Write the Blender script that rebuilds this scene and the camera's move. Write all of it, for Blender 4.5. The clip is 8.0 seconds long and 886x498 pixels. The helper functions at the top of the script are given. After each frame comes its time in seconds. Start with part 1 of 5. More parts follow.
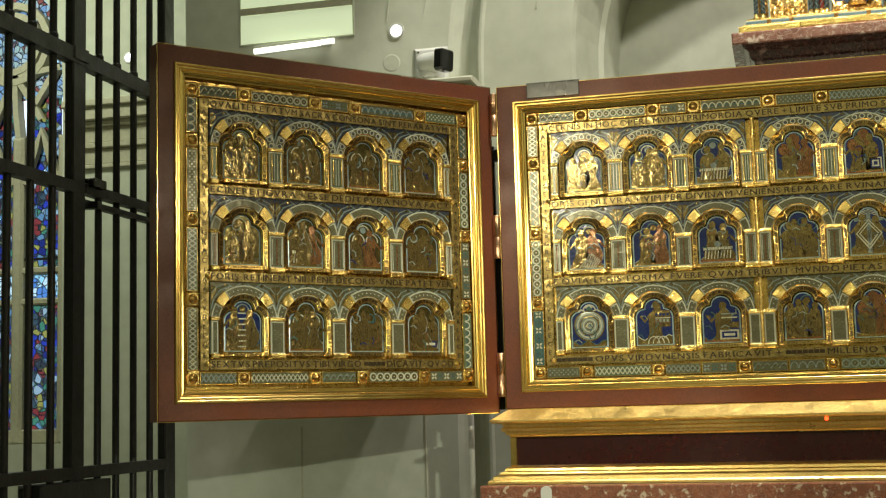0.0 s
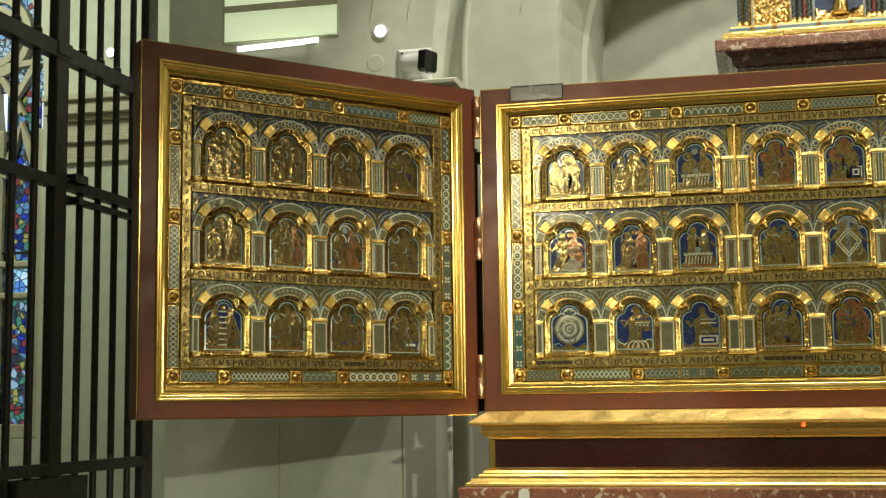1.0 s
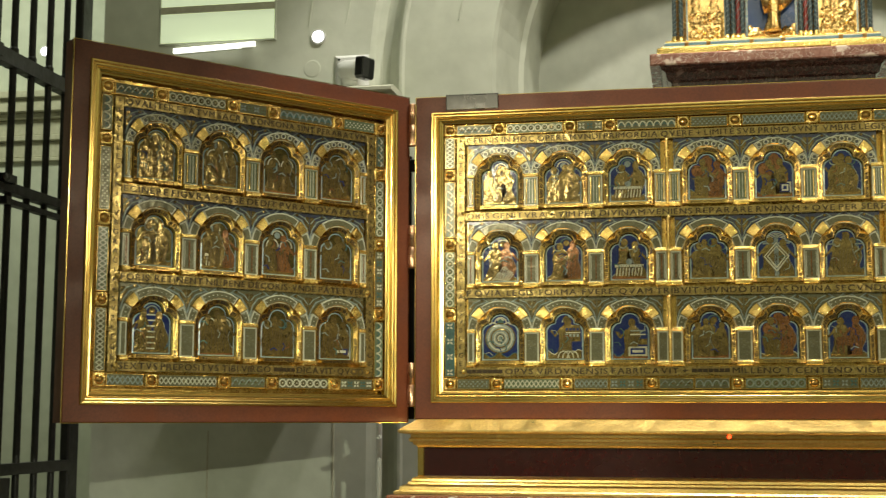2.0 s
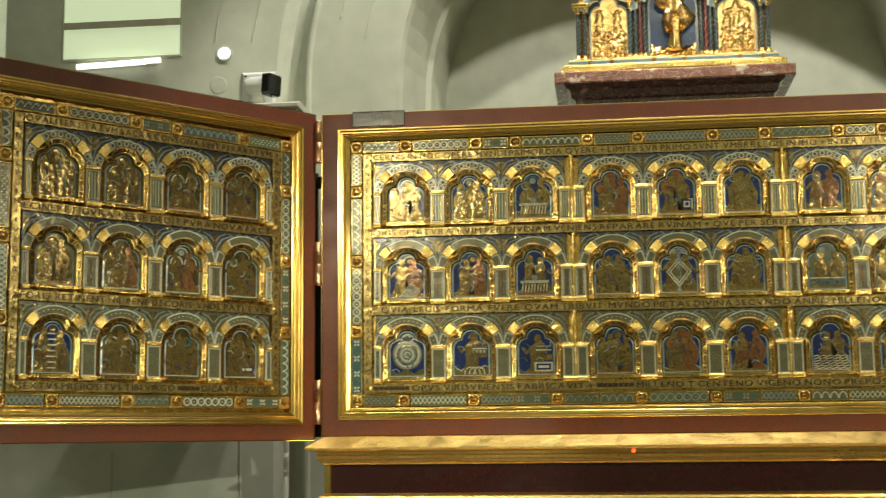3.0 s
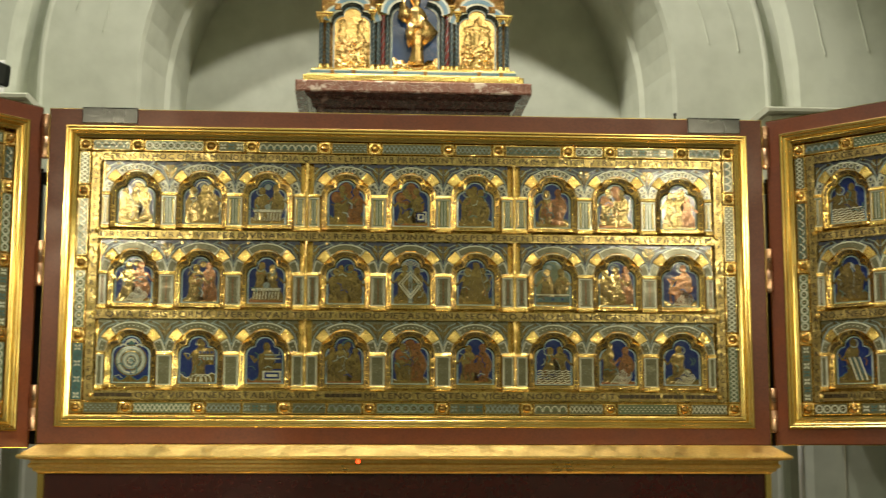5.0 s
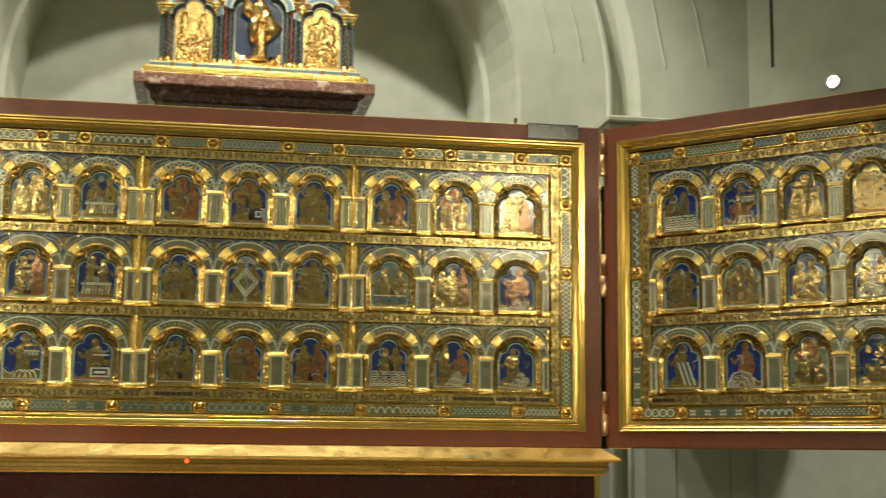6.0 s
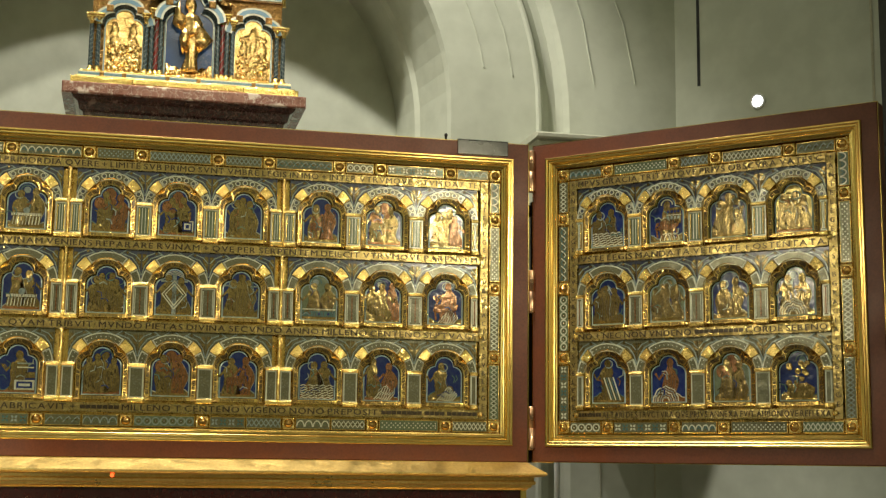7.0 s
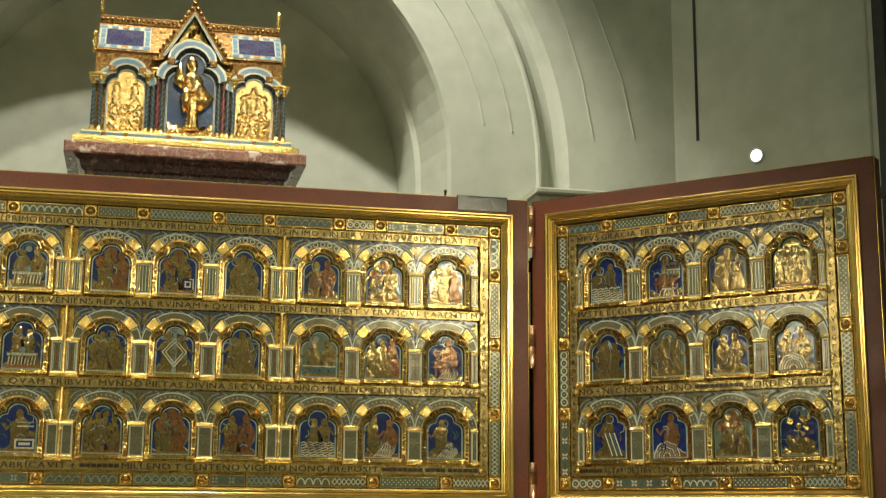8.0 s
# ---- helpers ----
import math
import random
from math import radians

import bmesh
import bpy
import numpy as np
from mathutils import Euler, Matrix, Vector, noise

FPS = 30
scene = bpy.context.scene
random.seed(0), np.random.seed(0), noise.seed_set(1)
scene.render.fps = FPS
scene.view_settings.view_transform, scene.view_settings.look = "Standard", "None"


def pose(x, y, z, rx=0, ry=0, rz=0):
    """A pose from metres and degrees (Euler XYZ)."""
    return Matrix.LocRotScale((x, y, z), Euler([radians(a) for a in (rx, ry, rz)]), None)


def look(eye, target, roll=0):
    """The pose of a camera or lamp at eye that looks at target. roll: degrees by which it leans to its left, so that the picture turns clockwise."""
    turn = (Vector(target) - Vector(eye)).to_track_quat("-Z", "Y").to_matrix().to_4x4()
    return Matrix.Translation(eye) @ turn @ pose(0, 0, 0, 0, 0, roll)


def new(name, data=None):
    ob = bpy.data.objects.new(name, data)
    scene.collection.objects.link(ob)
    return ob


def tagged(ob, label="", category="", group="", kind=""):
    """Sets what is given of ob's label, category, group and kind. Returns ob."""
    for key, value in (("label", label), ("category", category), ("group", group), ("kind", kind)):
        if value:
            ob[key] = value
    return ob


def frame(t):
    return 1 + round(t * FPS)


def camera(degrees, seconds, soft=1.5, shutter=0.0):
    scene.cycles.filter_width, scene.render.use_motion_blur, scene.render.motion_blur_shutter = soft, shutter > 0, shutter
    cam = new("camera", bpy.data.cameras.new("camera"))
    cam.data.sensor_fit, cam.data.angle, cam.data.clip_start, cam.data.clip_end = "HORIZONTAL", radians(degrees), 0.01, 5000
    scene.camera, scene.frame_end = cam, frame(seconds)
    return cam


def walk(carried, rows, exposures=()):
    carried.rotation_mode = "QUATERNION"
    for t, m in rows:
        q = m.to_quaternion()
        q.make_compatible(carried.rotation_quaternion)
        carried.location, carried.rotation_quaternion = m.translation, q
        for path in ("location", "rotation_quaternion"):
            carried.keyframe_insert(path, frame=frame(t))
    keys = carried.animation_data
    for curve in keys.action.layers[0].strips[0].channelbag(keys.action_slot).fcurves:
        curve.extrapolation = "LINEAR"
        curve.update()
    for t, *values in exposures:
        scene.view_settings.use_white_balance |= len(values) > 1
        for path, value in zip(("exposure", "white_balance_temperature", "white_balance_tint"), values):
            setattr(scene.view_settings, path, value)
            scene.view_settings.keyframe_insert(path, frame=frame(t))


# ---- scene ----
cam = camera(36.3, 8.0, soft=1.2, shutter=0.4)
PATH = [
    (0, (-0.312, -5.357, 1.618), (-0.803, -3.432, 1.853), -1.5),
    (0.5, (-0.322, -5.361, 1.617), (-0.803, -3.435, 1.853), -1.1),
    (1, (-0.328, -5.369, 1.624), (-0.786, -3.436, 1.858), -0.7),
    (2.5, (-0.294, -5.36, 1.616), (-0.602, -3.401, 1.875), -0.1),
    (3, (-0.282, -5.362, 1.609), (-0.522, -3.395, 1.883), -0.6),
    (3.5, (-0.267, -5.347, 1.591), (-0.422, -3.374, 1.879), -0.1),
    (4, (-0.273, -5.349, 1.609), (-0.329, -3.37, 1.895), 0.1),
    (4.5, (-0.263, -5.337, 1.617), (-0.224, -3.358, 1.901), 0.0),
    (6, (-0.131, -5.304, 1.592), (0.204, -3.355, 1.888), 0.6),
    (6.5, (-0.131, -5.319, 1.608), (0.301, -3.388, 1.9), 0.7),
    (7, (-0.143, -5.332, 1.617), (0.296, -3.405, 1.925), 0.7),
    (7.5, (-0.131, -5.353, 1.612), (0.301, -3.431, 1.957), 0.6),
    (8, (-0.12, -5.353, 1.625), (0.306, -3.437, 2.011), 0.4),
]
walk(cam, [(t, look(eye, target, roll)) for t, eye, target, roll in PATH])

# ---- light ----
world = bpy.data.worlds.new("world")
scene.world = world
world.use_nodes = True
world.node_tree.nodes["Background"].inputs[0].default_value = (0.85, 0.95, 0.82, 1)
world.node_tree.nodes["Background"].inputs[1].default_value = 0.035


def spot(name, eye, target, watts, size, blend=0.6, radius=0.06, colour=(1.0, 0.90, 0.63)):
    lamp = bpy.data.lights.new(name, "SPOT")
    lamp.energy, lamp.spot_size, lamp.spot_blend, lamp.shadow_soft_size, lamp.color = watts, radians(size), blend, radius, colour
    ob = new(name, lamp)
    ob.matrix_world = look(eye, target)
    return ob


def area(name, eye, target, watts, width, height, colour=(1.0, 0.9, 0.72)):
    lamp = bpy.data.lights.new(name, "AREA")
    lamp.shape, lamp.size, lamp.size_y, lamp.energy, lamp.color = "RECTANGLE", width, height, watts, colour
    ob = new(name, lamp)
    ob.matrix_world = look(eye, target)
    return ob


for side in (-1, 1):
    spot("altar_spotlight", (1.72 * side, -2.75, 3.05), (-0.35 * side, 0, 1.45), 104, 88, 0.6, 0.07)
for x, z in ((0.26, 6.30), (-0.20, 6.56)):
    spot("vault_spotlight", (x, -0.5, z), (0.03, 0.75, 3.0), 330, 78, 0.3, 0.05, (1.0, 0.96, 0.83))
for side, watts in ((1, 500), (-1, 55)):
    spot("nave_spotlight", (1.78 * side, -6.0, 2.58), (-2.35 * side, 0.95, 1.05), watts, 22, 0.4, 0.03, (0.97, 1.0, 0.73))
# added fill on the south wall, which brightens the gold's reflections
area("nave_fill", (0, -7.2, 6.9), (0, -10.0, 2.6), 180, 5.0, 2.5, (0.97, 0.97, 0.71))
# added fill that grazes the left of the arch wall from above
area("chancel_fill", (-2.0, -0.25, 7.3), (-1.9, 0.1, 0), 56, 2.2, 0.5, (0.98, 1.0, 0.80))
spot("shrine_spotlight", (0.35, -3.3, 4.9), (0.03, 0.35, 3.38), 75, 17, 0.6, 0.04, (1.0, 0.93, 0.74))
# added fill to brighten the chapel wall and tracery behind the grille
area("left_bay_fill", (-5.4, 1.2, 5.4), (-5.2, 2.4, 2.0), 62, 1.0, 0.6, (0.93, 1.0, 0.76))


# ---- materials ----
def mat(name, base, rough=0.5, metal=0.0, second=None, scale=40.0, amount=0.5, bump=0.0, bump_scale=120.0, fine=None, coat=0.0):
    """Two-scale colour variation, roughness variation and fine relief."""
    m = bpy.data.materials.new(name)
    m.use_nodes = True
    nt = m.node_tree
    p = nt.nodes["Principled BSDF"]
    p.inputs["Metallic"].default_value = metal
    p.inputs["Coat Weight"].default_value = coat
    p.inputs["Coat Roughness"].default_value = 0.12
    tc = nt.nodes.new("ShaderNodeTexCoord")
    second = second or tuple(c * 0.6 for c in base)
    n1 = nt.nodes.new("ShaderNodeTexNoise")
    n1.inputs["Scale"].default_value, n1.inputs["Detail"].default_value = scale, 6
    n2 = nt.nodes.new("ShaderNodeTexNoise")
    n2.inputs["Scale"].default_value, n2.inputs["Detail"].default_value = fine or scale * 7, 3
    for n in (n1, n2):
        nt.links.new(tc.outputs["Object"], n.inputs["Vector"])
    add = nt.nodes.new("ShaderNodeMath")
    add.operation = "MULTIPLY_ADD"
    add.inputs[1].default_value, add.inputs[2].default_value = 0.5, 0.0
    nt.links.new(n2.outputs["Fac"], add.inputs[0])
    tot = nt.nodes.new("ShaderNodeMath")
    tot.operation = "MULTIPLY_ADD"
    tot.inputs[1].default_value = 0.5
    nt.links.new(n1.outputs["Fac"], tot.inputs[0])
    nt.links.new(add.outputs[0], tot.inputs[2])
    ramp = nt.nodes.new("ShaderNodeMapRange")
    ramp.inputs["From Min"].default_value, ramp.inputs["From Max"].default_value = 0.38, 0.62
    ramp.inputs["To Max"].default_value = amount
    nt.links.new(tot.outputs[0], ramp.inputs["Value"])
    mix = nt.nodes.new("ShaderNodeMix")
    mix.data_type = "RGBA"
    mix.inputs["A"].default_value, mix.inputs["B"].default_value = (*base, 1), (*second, 1)
    nt.links.new(ramp.outputs[0], mix.inputs["Factor"])
    nt.links.new(mix.outputs["Result"], p.inputs["Base Color"])
    rr = nt.nodes.new("ShaderNodeMapRange")
    rr.inputs["From Min"].default_value, rr.inputs["From Max"].default_value = 0.3, 0.7
    rr.inputs["To Min"].default_value, rr.inputs["To Max"].default_value = rough * 0.75, min(1, rough * 1.3)
    nt.links.new(n1.outputs["Fac"], rr.inputs["Value"])
    nt.links.new(rr.outputs[0], p.inputs["Roughness"])
    if bump:
        b = nt.nodes.new("ShaderNodeBump")
        b.inputs["Strength"].default_value, b.inputs["Distance"].default_value = bump, 0.002
        n3 = nt.nodes.new("ShaderNodeTexNoise")
        n3.inputs["Scale"].default_value, n3.inputs["Detail"].default_value = bump_scale, 4
        nt.links.new(tc.outputs["Object"], n3.inputs["Vector"])
        n4 = nt.nodes.new("ShaderNodeTexNoise")
        n4.inputs["Scale"].default_value, n4.inputs["Detail"].default_value = bump_scale / 5, 2
        nt.links.new(tc.outputs["Object"], n4.inputs["Vector"])
        h = nt.nodes.new("ShaderNodeMath")
        h.operation = "MULTIPLY_ADD"
        h.inputs[1].default_value = 3.0
        nt.links.new(n4.outputs["Fac"], h.inputs[0])
        nt.links.new(n3.outputs["Fac"], h.inputs[2])
        nt.links.new(h.outputs[0], b.inputs["Height"])
        nt.links.new(b.outputs[0], p.inputs["Normal"])
    return m


def glow(name, colour, strength):
    m = bpy.data.materials.new(name)
    m.use_nodes = True
    p = m.node_tree.nodes["Principled BSDF"]
    p.inputs["Base Color"].default_value = (*colour, 1)
    p.inputs["Emission Color"].default_value, p.inputs["Emission Strength"].default_value = (*colour, 1), strength
    return m


GOLD = mat("gilt_moulding", (0.90, 0.64, 0.21), 0.20, 1.0, (0.74, 0.48, 0.13), 9, 0.6, 0.14, 90)
WORN_GOLD = mat("worn_matt_gilding", (0.97, 0.72, 0.27), 0.36, 1.0, (0.78, 0.52, 0.18), 14, 0.8, 0.4, 70)
GILT = mat("gilt_copper", (0.84, 0.575, 0.175), 0.21, 1.0, (0.52, 0.32, 0.08), 30, 0.8, 0.9, 110)
BAND = mat("dull_gilt_band", (0.46, 0.345, 0.125), 0.27, 0.75, (0.26, 0.19, 0.065), 22, 0.9, 0.9, 60)
FILIGREE = mat("gilt_filigree", (0.50, 0.29, 0.10), 0.32, 1.0, (0.14, 0.07, 0.026), 75, 0.95, 1.0, 190)
EMBOSSED = mat("embossed_gold", (0.96, 0.66, 0.27), 0.24, 1.0, (0.72, 0.42, 0.14), 40, 0.7, 0.5, 200)
AZURE = mat("azure_enamel_band", (0.17, 0.30, 0.38), 0.25, 0.0, (0.09, 0.18, 0.27), 110, 0.8, 0.3, 150)
BLOCK = mat("chased_gold", (0.93, 0.69, 0.25), 0.22, 1.0, (0.70, 0.46, 0.13), 60, 0.7, 0.8, 260)
OLIVE = mat("olive_gilt_ground", (0.26, 0.20, 0.065), 0.2, 0.8, (0.07, 0.07, 0.03), 45, 0.9, 0.7, 60)
BLUE = mat("blue_enamel", (0.009, 0.016, 0.115), 0.14, 0.0, (0.025, 0.045, 0.13), 50, 0.8, 0.5, 60)
OUTLINE = mat("light_blue_enamel_line", (0.36, 0.48, 0.52), 0.2, 0.0, (0.16, 0.27, 0.36), 60, 0.8, 0.3, 70)
SLATE = mat("slate_blue_enamel", (0.040, 0.052, 0.12), 0.2, 0.1, (0.11, 0.105, 0.075), 90, 0.9, 0.5, 70)
PALE = mat("pale_blue_enamel", (0.31, 0.37, 0.35), 0.2, 0.1, (0.14, 0.18, 0.18), 120, 0.9, 0.5, 70)
GREY = mat("grey_green_enamel", (0.20, 0.19, 0.105), 0.24, 0.3, (0.09, 0.09, 0.055), 130, 0.95, 0.6, 70)
GREEN = mat("green_enamel", (0.155, 0.19, 0.11), 0.22, 0.1, (0.08, 0.105, 0.06), 80, 0.8, 0.3, 150)
WHITE = mat("cream_enamel", (0.60, 0.60, 0.47), 0.2, 0.1, (0.42, 0.43, 0.34), 90, 0.8, 0.3, 200)
TURQ = mat("turquoise_enamel", (0.075, 0.15, 0.14), 0.2, 0.0, (0.035, 0.08, 0.09), 90, 0.8, 0.2, 300)
NIELLO = mat("dark_lettering", (0.055, 0.036, 0.016), 0.35, 0.3)
JEWEL = mat("gold_foiled_crystal", (0.86, 0.52, 0.16), 0.10, 1.0, (0.55, 0.26, 0.06), 60, 0.6)
WOOD = mat("red_brown_wood", (0.175, 0.047, 0.019), 0.42, 0.0, (0.115, 0.030, 0.013), 6, 0.9, 0.15, 40, 130, 0.0)
OXBLOOD = mat("dark_red_lacquer", (0.042, 0.005, 0.004), 0.25, 0.0, (0.022, 0.003, 0.003), 5, 0.8, 0.05, 60, None, 0.1)
STEEL = mat("brushed_steel", (0.115, 0.115, 0.112), 0.27, 1.0, (0.085, 0.085, 0.083), 5, 0.8, 0.1, 160)
HINGE = mat("copper_hinge", (0.72, 0.44, 0.28), 0.32, 1.0, (0.5, 0.28, 0.16), 30, 0.6, 0.1, 300)
PLASTER = mat("cream_plaster", (0.59, 0.61, 0.51), 0.75, 0.0, (0.47, 0.49, 0.40), 1.3, 0.8, 0.25, 45, 9)
STONE = mat("cream_stone_trim", (0.52, 0.50, 0.38), 0.7, 0.0, (0.40, 0.38, 0.28), 3, 0.8, 0.3, 60, 40)
IRON = mat("black_iron", (0.014, 0.014, 0.014), 0.42, 0.3, (0.03, 0.028, 0.025), 20, 0.7, 0.4, 90)
FLOOR = mat("stone_floor", (0.22, 0.20, 0.16), 0.4, 0.0, (0.14, 0.12, 0.10), 2, 0.8, 0.2, 40, 30)
PLASTIC = mat("white_plastic", (0.72, 0.72, 0.70), 0.35, 0.0, (0.66, 0.66, 0.64), 10, 0.5)
BLACK = mat("black_glass", (0.008, 0.008, 0.009), 0.1, 0.0)
CREAM_WOOD = mat("cream_panelling", (0.56, 0.56, 0.45), 0.5, 0.0, (0.46, 0.46, 0.36), 2.5, 0.7, 0.15, 50, 30)


def engraved(name, base, second, rough, metal, line=(0.05, 0.035, 0.012)):
    """Burnished gilding with dark engraved drapery lines that run along a warped noise."""
    m = mat(name, base, rough, metal, second, 32, 0.85, 1.0, 40, 150)
    next(n for n in m.node_tree.nodes if n.type == "BUMP").inputs["Distance"].default_value = 0.0034
    nt = m.node_tree
    p = nt.nodes["Principled BSDF"]
    old = p.inputs["Base Color"].links[0].from_socket
    tc = nt.nodes.new("ShaderNodeTexCoord")
    warp = nt.nodes.new("ShaderNodeTexNoise")
    warp.inputs["Scale"].default_value, warp.inputs["Detail"].default_value = 17, 1.5
    squeeze = nt.nodes.new("ShaderNodeMapping")
    squeeze.inputs["Scale"].default_value = (1.7, 1.0, 0.8)
    nt.links.new(tc.outputs["Object"], squeeze.inputs["Vector"])
    nt.links.new(squeeze.outputs[0], warp.inputs["Vector"])
    many = nt.nodes.new("ShaderNodeMath")
    many.operation = "MULTIPLY"
    many.inputs[1].default_value = 23.0
    nt.links.new(warp.outputs["Fac"], many.inputs[0])
    wrap = nt.nodes.new("ShaderNodeMath")
    wrap.operation = "PINGPONG"
    wrap.inputs[1].default_value = 0.5
    nt.links.new(many.outputs[0], wrap.inputs[0])
    cut = nt.nodes.new("ShaderNodeMapRange")
    cut.inputs["From Min"].default_value, cut.inputs["From Max"].default_value = 0.10, 0.19
    cut.inputs["To Min"].default_value, cut.inputs["To Max"].default_value = 0.80, 0.0
    nt.links.new(wrap.outputs[0], cut.inputs["Value"])
    mix = nt.nodes.new("ShaderNodeMix")
    mix.data_type = "RGBA"
    mix.inputs["B"].default_value = (*line, 1)
    nt.links.new(old, mix.inputs["A"])
    nt.links.new(cut.outputs[0], mix.inputs["Factor"])
    nt.links.new(mix.outputs["Result"], p.inputs["Base Color"])
    return m


FIGURE = engraved("engraved_gilding", (0.41, 0.30, 0.105), (0.19, 0.14, 0.05), 0.17, 0.7)
FIGURE_RED = engraved("reddish_gilding", (0.36, 0.165, 0.06), (0.19, 0.085, 0.035), 0.2, 0.4)


def marble(name, base, dark, vein, scale):
    m = mat(name, base, 0.22, 0.0, dark, scale, 0.95, 0.05, 60, scale * 5, 0.2)
    nt = m.node_tree
    p = nt.nodes["Principled BSDF"]
    old = p.inputs["Base Color"].links[0].from_socket
    tc = nt.nodes.new("ShaderNodeTexCoord")
    warp = nt.nodes.new("ShaderNodeTexNoise")
    warp.inputs["Scale"].default_value, warp.inputs["Detail"].default_value = scale * 0.9, 5
    nt.links.new(tc.outputs["Object"], warp.inputs["Vector"])
    v = nt.nodes.new("ShaderNodeTexVoronoi")
    v.feature = "DISTANCE_TO_EDGE"
    v.inputs["Scale"].default_value = scale * 0.55
    nt.links.new(warp.outputs["Color"], v.inputs["Vector"])
    spots = nt.nodes.new("ShaderNodeTexNoise")
    spots.inputs["Scale"].default_value, spots.inputs["Detail"].default_value = scale * 1.6, 5
    nt.links.new(tc.outputs["Object"], spots.inputs["Vector"])
    r = nt.nodes.new("ShaderNodeMapRange")
    r.inputs["From Min"].default_value, r.inputs["From Max"].default_value = 0.60, 0.66
    nt.links.new(spots.outputs["Fac"], r.inputs["Value"])
    mix = nt.nodes.new("ShaderNodeMix")
    mix.data_type = "RGBA"
    mix.inputs["B"].default_value = (*vein, 1)
    nt.links.new(old, mix.inputs["A"])
    thin = nt.nodes.new("ShaderNodeMapRange")
    thin.inputs["From Min"].default_value, thin.inputs["From Max"].default_value = 0.0, 0.035
    thin.inputs["To Min"].default_value, thin.inputs["To Max"].default_value = 0.75, 0.0
    nt.links.new(v.outputs["Distance"], thin.inputs["Value"])
    most = nt.nodes.new("ShaderNodeMath")
    most.operation = "MAXIMUM"
    nt.links.new(r.outputs[0], most.inputs[0])
    nt.links.new(thin.outputs[0], most.inputs[1])
    nt.links.new(most.outputs[0], mix.inputs["Factor"])
    nt.links.new(mix.outputs["Result"], p.inputs["Base Color"])
    return m


MARBLE = marble("red_veined_marble", (0.34, 0.125, 0.07), (0.16, 0.05, 0.032), (0.58, 0.47, 0.36), 26)
# plinth marble twice: darkened for the shaft's shade, brighter for the lit slab
MARBLE_SHADED = marble("shaded_red_marble", (0.040, 0.014, 0.011), (0.018, 0.007, 0.006), (0.13, 0.085, 0.07), 14)
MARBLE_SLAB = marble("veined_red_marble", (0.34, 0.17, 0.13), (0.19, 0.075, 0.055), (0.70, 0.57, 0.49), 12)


# ---- mesh helpers ----
def mesh(name, verts, faces, mats, slots=None, smooth=False):
    me = bpy.data.meshes.new(name)
    me.from_pydata([tuple(v) for v in verts], [], faces)
    for m in (mats if isinstance(mats, (list, tuple)) else [mats]):
        me.materials.append(m)
    if slots:
        me.polygons.foreach_set("material_index", slots)
    if smooth:
        me.polygons.foreach_set("use_smooth", [True] * len(faces))
    me.update()
    return me


